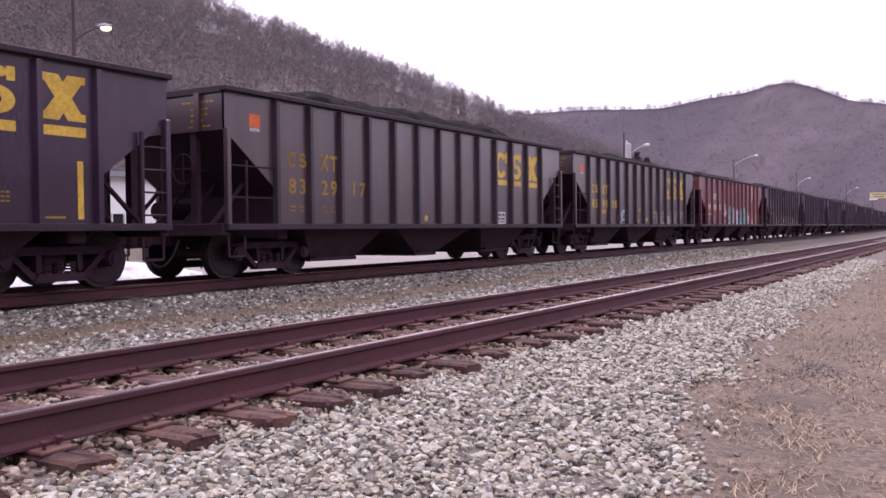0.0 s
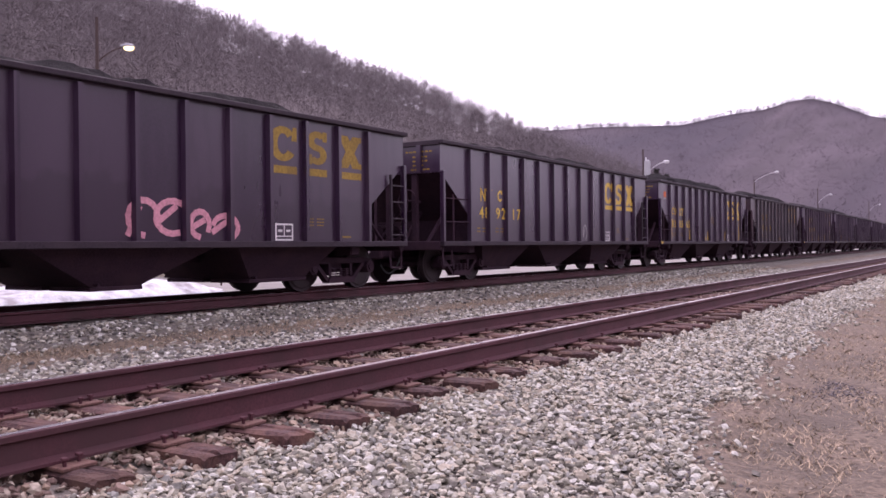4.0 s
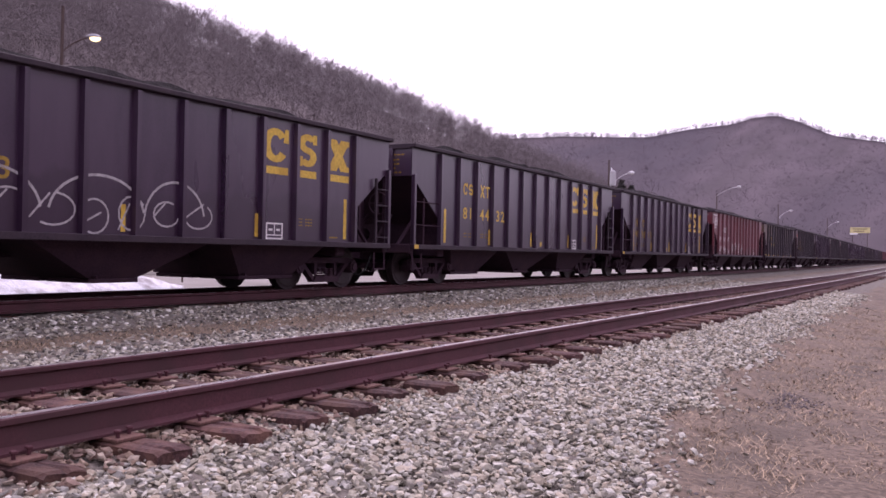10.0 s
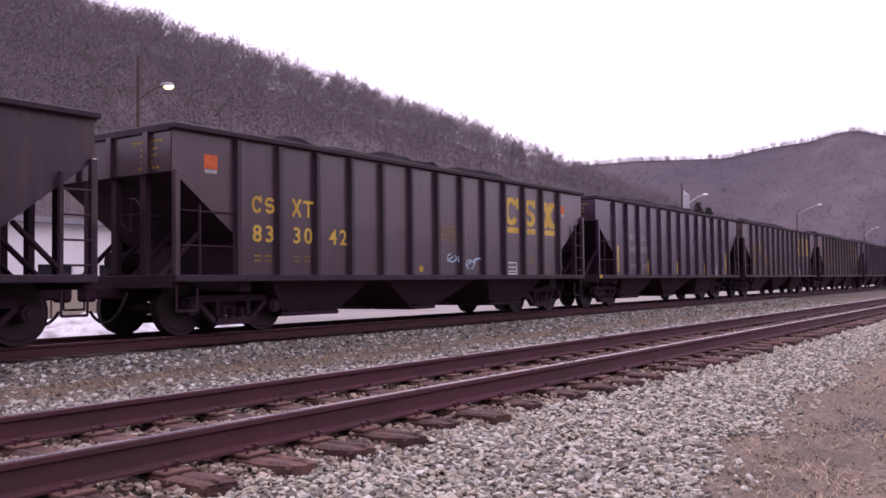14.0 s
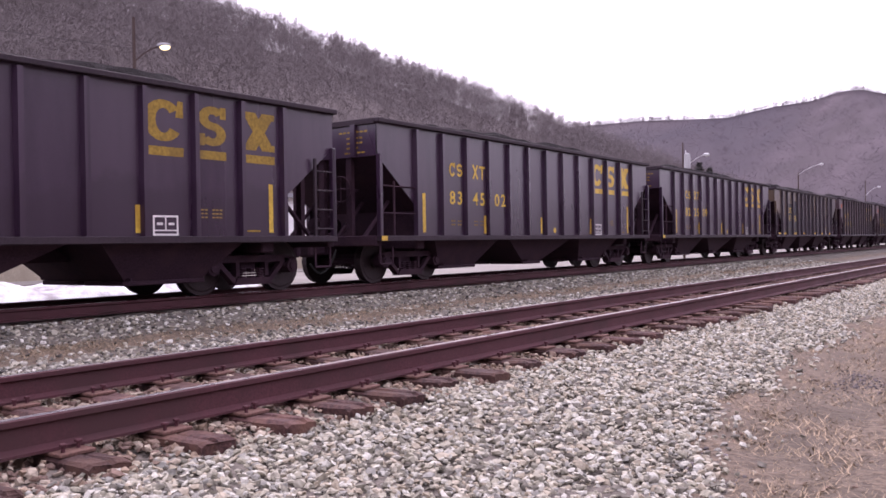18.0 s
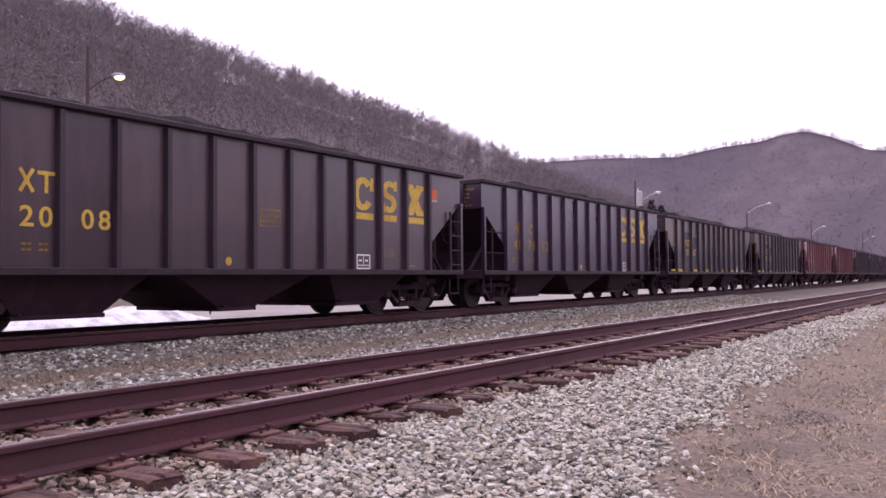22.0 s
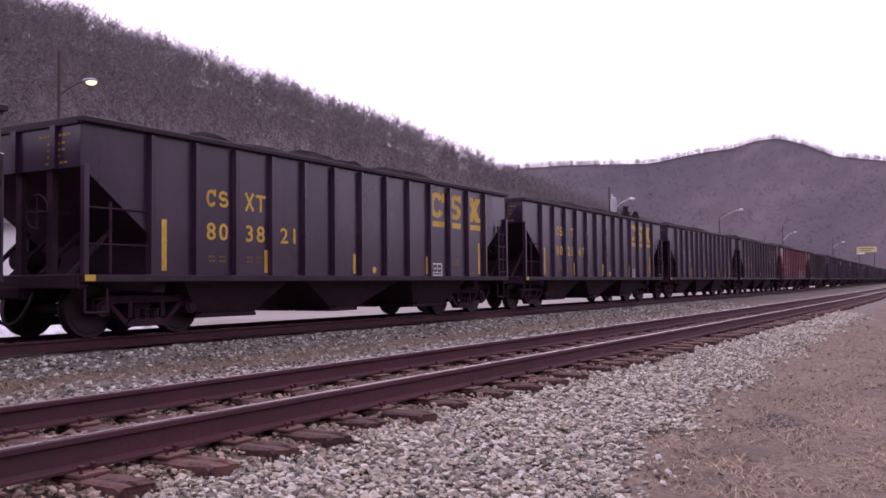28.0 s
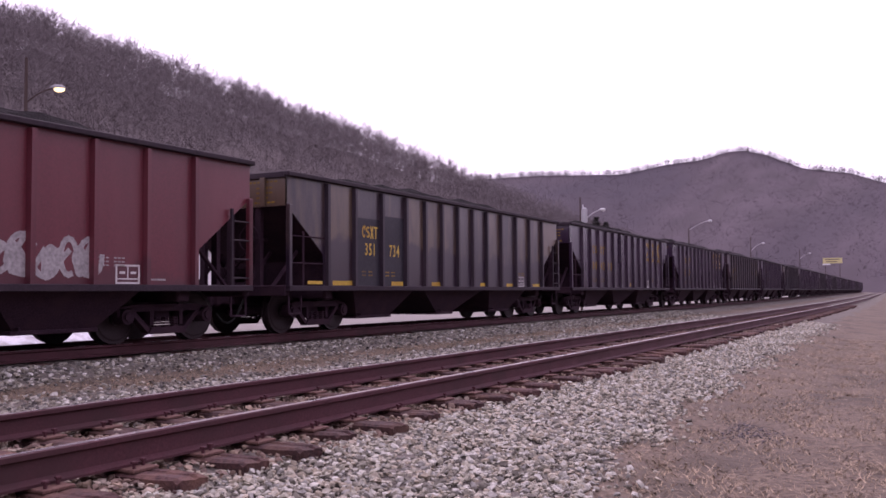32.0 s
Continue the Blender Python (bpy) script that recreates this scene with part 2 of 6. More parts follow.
M = {
    "black": weathered(shade("black_car_paint", (0.026, 0.010, 0.030), 0.30, 0, 0.2, 0.7, 25, 0.15, 0.004, (0.036, 0.016, 0.038), 0.3, 0, 0.12, 0.68), (0.058, 0.033, 0.058), (0.023, 0.009, 0.024), LONG["black"], EVEN, 0.60, 0.65),
    "brown": weathered(shade("brown_black_car_paint", (0.037, 0.017, 0.027), 0.33, 0, 0.2, 0.7, 25, 0.15, 0.004, (0.058, 0.032, 0.040), 0.3, 0, 0.12, 0.8), (0.082, 0.050, 0.056), (0.028, 0.014, 0.022), LONG["brown"], EVEN, 0.65, 0.5),
    "grey": weathered(shade("chalky_faded_black_paint", (0.042, 0.027, 0.034), 0.32, 0, 0.25, 0.8, 14, 0.15, 0.004, (0.022, 0.012, 0.026), 0.35, 0, 0.10, 0.62), (0.118, 0.080, 0.054), (0.020, 0.009, 0.023), LONG["grey"], WIDER, 0.95, 0.85, 1.95),
    "red": weathered(shade("oxide_red_car_paint", (0.126, 0.018, 0.029), 0.40, 0, 0.18, 0.7, 25, 0.15, 0.004, (0.092, 0.016, 0.026), 0.3, 0, 0.10, 0.7), (0.158, 0.031, 0.041), (0.060, 0.015, 0.024), LONG["red"], WIDER, 0.6, 0.6, 1.30),
    # ribs of the brown and grey cars, darker than the panels between them
    "rib_paint": shade("unfaded_black_rib_paint", (0.024, 0.014, 0.024), 0.5, 0, 0.3, 1.5, 25, 0.15, 0.004, (0.040, 0.024, 0.034), 0.3, 0, 0.1, 0.45),
    "dust": shade("coal_dusted_steel", (0.027, 0.016, 0.024), 0.7, 0, 0.4, 2, 30, 0.3, 0.005, (0.040, 0.026, 0.034)),
    "iron": shade("dirty_cast_iron", (0.036, 0.018, 0.029), 0.8, 0, 0.35, 3, 40, 0.3, 0.006, (0.050, 0.026, 0.036), 0, 0, 0, 0.15),
    "tread": shade("worn_wheel_steel", (0.034, 0.022, 0.026), 0.5, 0.3, 0.3, 4, 40, 0.2, 0.003),
    "coal": shade("coal", (0.010, 0.008, 0.010), 0.85, 0, 0.5, 2, 30, 0.9, 0.06, None, 0, 0, 0, 0.05),
    "yellow": shade("yellow_paint", (0.60, 0.40, 0.055), 0.55, 0, 0.2, 1.2, 18, 0.1, 0.002, (0.4, 0.23, 0.03)),
    "dull_yellow": shade("grimy_yellow_paint", (0.30, 0.19, 0.03), 0.65, 0, 0.3, 1.2, 18, 0.1, 0.002, (0.16, 0.10, 0.03)),
    "white": shade("white_paint", (0.72, 0.70, 0.68), 0.55, 0, 0.15, 1.5, 18, 0.1, 0.002, (0.5, 0.47, 0.46)),
    "dull_white": shade("grimy_white_paint", (0.36, 0.34, 0.34), 0.65, 0, 0.25, 1.5, 18, 0.1, 0.002),
    "orange": shade("orange_paint", (0.6, 0.12, 0.03), 0.55, 0, 0.2, 1.5, 18, 0.1, 0.002),
    "teal": shade("teal_spray_paint", (0.05, 0.33, 0.30), 0.5, 0, 0.2, 2, 20, 0.05, 0.001),
    "pale_blue": shade("pale_blue_spray_paint", (0.38, 0.52, 0.62), 0.5, 0, 0.2, 2, 20, 0.05, 0.001),
    "pink": shade("pink_spray_paint", (0.6, 0.27, 0.32), 0.5, 0, 0.2, 2, 20, 0.05, 0.001),
    "pale_pink": shade("pale_pink_spray_paint", (0.62, 0.45, 0.52), 0.5, 0, 0.2, 2, 20, 0.05, 0.001),
    "rail": shade("rusty_rail_steel", (0.080, 0.027, 0.034), 0.75, 0.1, 0.25, 2, 60, 0.2, 0.003, (0.062, 0.027, 0.030)),
    "rail_top": shade("rail_head_worn_steel", (0.42, 0.40, 0.41), 0.28, 0.85, 0.2, 3, 40, 0.05, 0.001, (0.26, 0.20, 0.19)),
    "plate": shade("rusty_tie_plate", (0.130, 0.068, 0.055), 0.85, 0, 0.3, 8, 60, 0.3, 0.004),
    "tie": shade("creosoted_tie_wood", (0.058, 0.027, 0.025), 0.85, 0, 0.55, 5, 45, 0.7, 0.014, (0.118, 0.062, 0.046), 0, 0, 0.3),
    "olive": shade("chalky_olive_fading", (0.074, 0.058, 0.044), 0.7, 0, 0.3, 1.3, 12, 0.1, 0.003, (0.048, 0.040, 0.038), 0.5),
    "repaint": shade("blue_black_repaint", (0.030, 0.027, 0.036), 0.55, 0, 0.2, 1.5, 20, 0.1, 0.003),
    "stone": mixed_stones("crushed_limestone", ((0.67, 0.63, 0.51), (0.79, 0.77, 0.66), (0.55, 0.48, 0.36), (0.46, 0.45, 0.40), (0.75, 0.70, 0.56), (0.25, 0.23, 0.19), (0.70, 0.62, 0.48), (0.86, 0.84, 0.74), (0.35, 0.33, 0.26), (0.58, 0.55, 0.43))),
    "grey_stone": mixed_stones("dusty_grey_ballast", ((0.52, 0.50, 0.42), (0.64, 0.62, 0.54), (0.40, 0.37, 0.29), (0.30, 0.29, 0.26), (0.58, 0.55, 0.45), (0.20, 0.18, 0.16), (0.48, 0.43, 0.33), (0.95, 0.93, 0.84), (0.27, 0.25, 0.20), (0.14, 0.13, 0.12), (0.72, 0.68, 0.55))),
    "rusty_stone": mixed_stones("rust_stained_ballast", ((0.40, 0.29, 0.21), (0.30, 0.21, 0.16), (0.53, 0.40, 0.29), (0.24, 0.16, 0.13), (0.46, 0.38, 0.30), (0.35, 0.24, 0.19), (0.59, 0.50, 0.39))),
    "gravel": shade("fine_ballast", (0.130, 0.114, 0.096), 0.95, 0, 0.6, 1.6, 22, 0.9, 0.05, (0.135, 0.118, 0.102)),
    "dirt": shade("dry_grass_and_dirt", (0.135, 0.102, 0.074), 0.95, 0, 0.55, 1.1, 19, 0.9, 0.03, (0.088, 0.070, 0.054)),
    "straw": shade("dead_grass", (0.300, 0.230, 0.155), 0.9, 0, 0.2, 5, 30, 0, 0, None, 0, 0.6),
    "clod": shade("dark_cinders", (0.135, 0.118, 0.120), 0.95, 0, 0.3, 5, 30, 0.3, 0.01, None, 0, 0.5),
    "road": shade("salt_bleached_asphalt", (0.22, 0.205, 0.185), 0.9, 0, 0.15, 0.3, 20, 0.3, 0.006, (0.17, 0.155, 0.14)),
    "snow": shade("old_snow", (0.60, 0.61, 0.64), 0.7, 0, 0.12, 2.2, 14, 0.8, 0.06, (0.30, 0.28, 0.28)),
    "hill": shade("leaf_littered_hillside", (0.110, 0.091, 0.090), 0.95, 0, 0.15, 0.02, 0.2, 0, 0, (0.080, 0.068, 0.071), 0, 0, 0, 0.1, 0.4),
    # distance haze is painted into this base colour, bluer than the near hill
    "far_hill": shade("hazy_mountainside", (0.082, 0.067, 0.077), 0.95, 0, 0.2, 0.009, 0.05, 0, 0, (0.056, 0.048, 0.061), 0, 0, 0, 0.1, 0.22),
    "wood": shade("bare_grey_branches", (0.142, 0.121, 0.124), 0.9, 0, 0.15, 0.5, 8, 0, 0, None, 0, 0.10),
    # ridge branches: the sky's veil is put into the colour, paler than wood
    "veiled_wood": shade("pale_bare_branches", (0.205, 0.180, 0.186), 0.9, 0, 0.15, 0.5, 8, 0, 0, None, 0, 0.10),
    # far branches carry the same painted haze in their colour
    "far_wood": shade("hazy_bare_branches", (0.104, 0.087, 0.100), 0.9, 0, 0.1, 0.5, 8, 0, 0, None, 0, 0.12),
    "pine": shade("dark_evergreen", (0.046, 0.044, 0.042), 0.9, 0, 0.3, 0.5, 8, 0, 0, None, 0, 0.4),
    "siding": shade("white_siding", (0.80, 0.80, 0.80), 0.6, 0, 0.06, 0.7, 12, 0.1, 0.003),
    "masonry": shade("tan_masonry", (0.40, 0.35, 0.27), 0.9, 0, 0.15, 1.2, 14, 0.3, 0.01, (0.32, 0.28, 0.22)),
    "roof": shade("grey_metal_roof", (0.25, 0.25, 0.27), 0.5, 0.3, 0.1, 1, 12, 0.1, 0.003),
    "pole": shade("weathered_pole_wood", (0.075, 0.052, 0.047), 0.9, 0, 0.3, 2, 30, 0.4, 0.01),
    "galv": shade("pale_galvanised_steel", (0.62, 0.62, 0.63), 0.5, 0.2, 0.1, 3, 30, 0.05, 0.002),
    "can": shade("dull_transformer_paint", (0.42, 0.42, 0.43), 0.6, 0, 0.12, 3, 30, 0.05, 0.002),
    "wire": shade("black_cable", (0.03, 0.03, 0.03), 0.7, 0, 0.1, 3, 30, 0, 0),
    "sign": shade("faded_yellow_sign", (0.62, 0.56, 0.28), 0.6, 0, 0.1, 1, 12, 0, 0),
    "dark_glass": shade("dark_window_glass", (0.02, 0.022, 0.026), 0.12, 0, 0.1, 1, 10, 0, 0, None, 0, 0, 0, 0.5),
    "car_white": shade("white_car_paint", (0.75, 0.75, 0.76), 0.3, 0, 0.04, 1, 10, 0, 0, None, 0, 0, 0, 0.5),
    "tyre": shade("tyre_rubber", (0.02, 0.02, 0.02), 0.85, 0, 0.2, 4, 30, 0.1, 0.002),
    "safety": shade("safety_yellow", (0.55, 0.45, 0.05), 0.5, 0, 0.15, 2, 20, 0, 0),
}
glow = bpy.data.materials.new("lit_lamp_lens")
glow.use_nodes = True
glow.node_tree.nodes["Principled BSDF"].inputs["Base Color"].default_value = (0.9, 0.85, 0.6, 1)
glow.node_tree.nodes["Principled BSDF"].inputs["Emission Color"].default_value = (1.0, 0.86, 0.36, 1)
glow.node_tree.nodes["Principled BSDF"].inputs["Emission Strength"].default_value = 1.25
M["glow"] = glow


# ---- mesh helpers ----
def box(bm, x0, x1, y0, y1, z0, z1, bevel=0.0):
    made = bmesh.ops.create_cube(bm, size=1, matrix=Matrix.LocRotScale(((x0 + x1) / 2, (y0 + y1) / 2, (z0 + z1) / 2), None, (x1 - x0, y1 - y0, z1 - z0)))
    if bevel:
        edges = list({e for v in made["verts"] for e in v.link_edges})
        bmesh.ops.bevel(bm, geom=edges, offset=bevel, segments=1, affect="EDGES", clamp_overlap=True)
    return bm


def prism(bm, outline, x0, x1):
    """A solid with the (y, z) outline between x0 and x1."""
    a = [bm.verts.new((x0, y, z)) for y, z in outline]
    b = [bm.verts.new((x1, y, z)) for y, z in outline]
    bm.faces.new(a)
    bm.faces.new(list(reversed(b)))
    for i in range(len(a)):
        j = (i + 1) % len(a)
        bm.faces.new((a[j], a[i], b[i], b[j]))
    return bm


def rod(bm, a, b, r, n=8, r2=None):
    a, b = Vector(a), Vector(b)
    turn = (b - a).to_track_quat("Z", "Y").to_matrix().to_4x4()
    bmesh.ops.create_cone(bm, cap_ends=True, segments=n, radius1=r, radius2=r if r2 is None else r2, depth=(b - a).length,
                          matrix=Matrix.Translation((a + b) / 2) @ turn)
    return bm


def data(name, bm, material, smooth=False):
    bmesh.ops.recalc_face_normals(bm, faces=bm.faces)
    me = bpy.data.meshes.new(name)
    bm.to_mesh(me)
    bm.free()
    me.materials.append(material)
    if smooth:
        me.shade_smooth()
    return me


def part(name, bm, material, parent, label="", at=None):
    """One mesh object under a thing or a part; bm may be mesh data to share."""
    me = data(name, bm, material) if isinstance(bm, bmesh.types.BMesh) else bm
    ob = new(name, me)
    ob.parent = parent
    if at is not None:
        ob.matrix_basis = at
    if label:
        ob["label"] = label
    return ob


def raw(name, verts, faces, material):
    me = bpy.data.meshes.new(name)
    me.vertices.add(len(verts))
    me.vertices.foreach_set("co", np.asarray(verts, np.float32).ravel())
    k = faces.shape[1]
    me.loops.add(faces.size)
    me.loops.foreach_set("vertex_index", faces.ravel().astype(np.int32))
    me.polygons.add(len(faces))
    me.polygons.foreach_set("loop_start", np.arange(0, faces.size, k, dtype=np.int32))
    me.update(calc_edges=True)
    me.shade_flat()
    me.materials.append(material)
    return me


# ---- plan: both tracks lie on wide arcs round one centre far to the west, then run straight ----
BEND = 3500.0
NEAR, FAR = -4.925, -12.727      # track centres, metres outward from the eye's arc
FAR_Z = 0.018                   # rail top of the far track; the near track's is 0


STRAIGHT = 120.0                # past this the line runs on straight


def spot(s, off, z=0.0):
    a, r = min(s, STRAIGHT) / BEND, BEND + off
    rest = max(s - STRAIGHT, 0.0)
    return Vector((-BEND + r * math.cos(a) - rest * math.sin(a), r * math.sin(a) + rest * math.cos(a), z))


def heading(s):
    return math.degrees(min(s, STRAIGHT) / BEND)


def bent(s, off, z):
    """The same for arrays."""
    s = np.asarray(s, float)
    a, r = np.minimum(s, STRAIGHT) / BEND, BEND + np.asarray(off)
    rest = np.maximum(s - STRAIGHT, 0)
    return np.stack([-BEND + r * np.cos(a) - rest * np.sin(a), r * np.sin(a) + rest * np.cos(a), np.asarray(z) + 0 * a], -1)

# ---- ground: one sheet, with a gravel strip under the tracks ----
PROFILE = ((-400, -0.8), (-60, -0.8), (-30, -0.6), (-17.0, -0.55), (-15.4, -0.5), (-14.3, -0.20), (-11.2, -0.20), (-10.8, -0.25), (-10.4, -0.33), (-9.0, -0.44),
           (-7.2, -0.36), (-6.5, -0.28), (-6.0, -0.255), (-4.0, -0.255), (-3.7, -0.29), (-3.3, -0.335), (-2.1, -0.45), (-1.4, -0.50), (2.0, -0.55), (30, -0.7), (600, -2.0))


def ground_z(off):
    return np.interp(off, [p[0] for p in PROFILE], [p[1] for p in PROFILE])


def gravel_edge(s):
    """The ragged line where the shoulder's gravel gives way to dirt."""
    return np.interp(s, (4, 5.3, 6.4, 7.3, 9, 14, 22, 50), (-1.6, -1.75, -1.95, -2.2, -2.25, -2.45, -2.7, -3.0)) + 0.12 * np.sin(s * 1.7) + 0.08 * np.sin(s * 4.1 + 1)


def build_ground():
    ss = np.unique(np.concatenate([np.arange(-300, -8, 30), np.arange(-8, 40, 0.3), np.arange(40, 120, 2), np.arange(120, 700, 20), np.arange(700, 2300, 100)]))
    oo = np.unique(np.concatenate([np.arange(-400, -60, 40), np.arange(-60, -16, 2), np.arange(-16, 3.01, 0.2), np.arange(3, 30, 2), np.arange(30, 620, 40)]).round(2))
    S, O = np.meshgrid(ss, oo, indexing="ij")
    rng = np.random.default_rng(4)
    Z = ground_z(O) + rng.normal(0, 0.012, O.shape) * (O > -16)
    P = bent(S, O, Z)
    n, k = S.shape
    i = np.arange(n * k).reshape(n, k)
    F = np.stack([i[:-1, :-1], i[:-1, 1:], i[1:, 1:], i[1:, :-1]], -1).reshape(-1, 4)[:, ::-1]
    me = raw("ground", P.reshape(-1, 3), F, M["dirt"])
    me.materials.append(M["gravel"])
    sc, oc = (S[:-1, :-1] + 0.15).ravel(), (O[:-1, :-1] + 0.1).ravel()
    me.polygons.foreach_set("material_index", ((oc > -15.6) & (oc < gravel_edge(sc)) & ~(np.abs(oc + 9.8 + 0.12 * np.sin(sc * 0.9)) < 0.42)).astype(np.int32))
    me.shade_smooth()
    tagged(new("ground", me), "brown dry-grass ground with grey ballast gravel", "ground", kind="structure")


build_ground()

def ico():
    bm = bmesh.new()
    bmesh.ops.create_icosphere(bm, subdivisions=1, radius=1)
    v = np.array([tuple(p.co) for p in bm.verts])
    f = np.array([[p.index for p in q.verts] for q in bm.faces])
    bm.free()
    return v, f


def octa():
    v = np.array([(1, 0, 0), (-1, 0, 0), (0, 1, 0), (0, -1, 0), (0, 0, 1), (0, 0, -1)], float)
    f = np.array([(0, 2, 4), (2, 1, 4), (1, 3, 4), (3, 0, 4), (2, 0, 5), (1, 2, 5), (3, 1, 5), (0, 3, 5)])
    return v * 1.12, f


def pebbles(name, label, s, off, z, size, material, seed, flat=0.7, near=11.0):
    """Crushed stones as one joined mesh each for the nearer and the farther ones."""
    s, off, z, size = (np.asarray(q, float) for q in (s, off, z, size))
    for close in (True, False):
        pick = (s < near) == close
        if pick.any():
            stones(name if close else "far_" + name, label, s[pick], off[pick], z[pick], size[pick], material, seed + (0 if close else 50), flat, ico() if close else octa())


def stones(name, label, s, off, z, size, material, seed, flat, shape_of):
    v, f = shape_of
    rng = np.random.default_rng(seed)
    n = len(s)
    q = rng.normal(size=(n, 4))
    q /= np.linalg.norm(q, axis=1, keepdims=True)
    w, x, y, zz = q.T
    R = np.stack([np.stack([1 - 2 * (y * y + zz * zz), 2 * (x * y - zz * w), 2 * (x * zz + y * w)], -1),
                  np.stack([2 * (x * y + zz * w), 1 - 2 * (x * x + zz * zz), 2 * (y * zz - x * w)], -1),
                  np.stack([2 * (x * zz - y * w), 2 * (y * zz + x * w), 1 - 2 * (x * x + y * y)], -1)], 1)
    shape = rng.uniform(0.45, 1.1, (n, 1, 3)) * size[:, None, None]
    bumpy = v[None] * rng.uniform(0.42, 1.35, (n, len(v), 1)) * shape
    P = np.einsum("nij,nkj->nki", R, bumpy)
    P[..., 2] *= flat
    P += bent(s, off, z)[:, None]
    F = (f[None] + (np.arange(n) * len(v))[:, None, None]).reshape(-1, 3)
    tagged(new(name, raw(name, P.reshape(-1, 3), F, material)), label, "gravel", kind="stuff")


def scatter_stones():
    rng = np.random.default_rng(11)

    def strip(n, s0, s1, o0, o1, power=1.6):
        u = rng.uniform(0, 1, n) ** power
        return s0 + (s1 - s0) * u, rng.uniform(o0, o1, n)

    s, o = strip(52000, 1.5, 34, -3.8, -1.3)
    keep = o < gravel_edge(s) + rng.exponential(0.10, len(s)) - 0.05
    s, o = s[keep], o[keep]
    size = rng.uniform(0.013, 0.036, len(s)) * (1 + s / 45)
    pebbles("shoulder_ballast", "pale grey crushed stone ballast beside the tie ends", s, o, ground_z(o) + rng.uniform(0.0, 0.03, len(s)), size, M["stone"], 1)
    s, o = rng.uniform(-10, 1.6, 7000), rng.uniform(-6.6, -1.5, 7000)
    pebbles("passed_ballast", "pale grey crushed stone ballast round the track", s, o, ground_z(o) + rng.uniform(0.0, 0.03, len(s)), rng.uniform(0.03, 0.055, len(s)), M["stone"], 8, near=-99)
    s, o = strip(25000, 1.5, 32, -6.4, -3.66)
    size = rng.uniform(0.018, 0.044, len(s))
    pebbles("crib_ballast", "rust-stained ballast between the ties", s, o, ground_z(o) + rng.uniform(0.0, 0.035, len(s)), size, M["rusty_stone"], 2, near=9.0)
    s, o = strip(30000, 3, 48, -11.5, -6.35, 1.4)
    grassy = np.exp(-((o + 9.8 + 0.12 * np.sin(s * 0.9)) / 0.42) ** 2)
    keep = rng.uniform(0, 1, len(s)) > 0.92 * grassy
    s, o = s[keep], o[keep]
    size = rng.uniform(0.016, 0.052, len(s)) * (1 + s / 90)
    pebbles("middle_ballast", "grey ballast between the two tracks", s, o, ground_z(o) + 0.01, size, M["grey_stone"], 3)
    s, o = strip(1500, 2, 22, -1.9, 1.4)
    pebbles("stray_stones", "stray stones scattered over the dirt", s, o, ground_z(o) + 0.004, rng.uniform(0.006, 0.022, len(s)), M["rusty_stone"], 5)
    n = 420
    s, o = 8.8 + rng.normal(0, 0.36, n), -1.47 + rng.normal(0, 0.20, n)
    pebbles("cinder_patch", "dark cinders in a small heap on the dirt", s, o, ground_z(o) + 0.006, rng.uniform(0.006, 0.02, n), M["clod"], 6, 0.5)
    n = 160
    s, o = 5.15 + rng.normal(0, 0.28, n), -1.62 + rng.normal(0, 0.12, n)
    pebbles("cinder_patch", "dark cinders in a small heap on the dirt", s, o, ground_z(o) + 0.004, rng.uniform(0.008, 0.024, n), M["clod"], 7)


scatter_stones()


def dead_grass():
    """Short dry blades on the dirt and between the tracks, one joined mesh each."""
    rng = np.random.default_rng(21)

    def blades(name, label, s, o, high):
        n = len(s)
        base = bent(s, o, ground_z(o) - 0.01)
        a = rng.uniform(0, 2 * np.pi, n)
        lean = rng.uniform(0.8, 3.5, n)
        h = rng.uniform(0.4, 1.0, n) * high
        side = np.stack([np.cos(a), np.sin(a), 0 * a], -1) * 0.0045
        tip = base + np.stack([-np.sin(a) * lean * h, np.cos(a) * lean * h, h], -1)
        P = np.stack([base - side, base + side, tip], 1).reshape(-1, 3)
        F = np.arange(3 * n).reshape(-1, 3)
        tagged(new(name, raw(name, P, F, M["straw"])), label, "grass", kind="stuff")

    n = 90000
    s, o = 2 + 24 * rng.uniform(0, 1, n) ** 1.7, rng.uniform(-2.6, 2.8, n)
    keep = o > gravel_edge(s) + 0.1 - rng.exponential(0.08, n)
    blades("dead_grass", "short matted dead grass on the dirt", s[keep], o[keep], 0.045)
    n = 26000
    s = 3 + 45 * rng.uniform(0, 1, n) ** 1.4
    blades("middle_grass", "dry grass strip between the tracks", s, -9.8 + 0.12 * np.sin(s * 0.9) + rng.normal(0, 0.32, n), 0.06)


dead_grass()


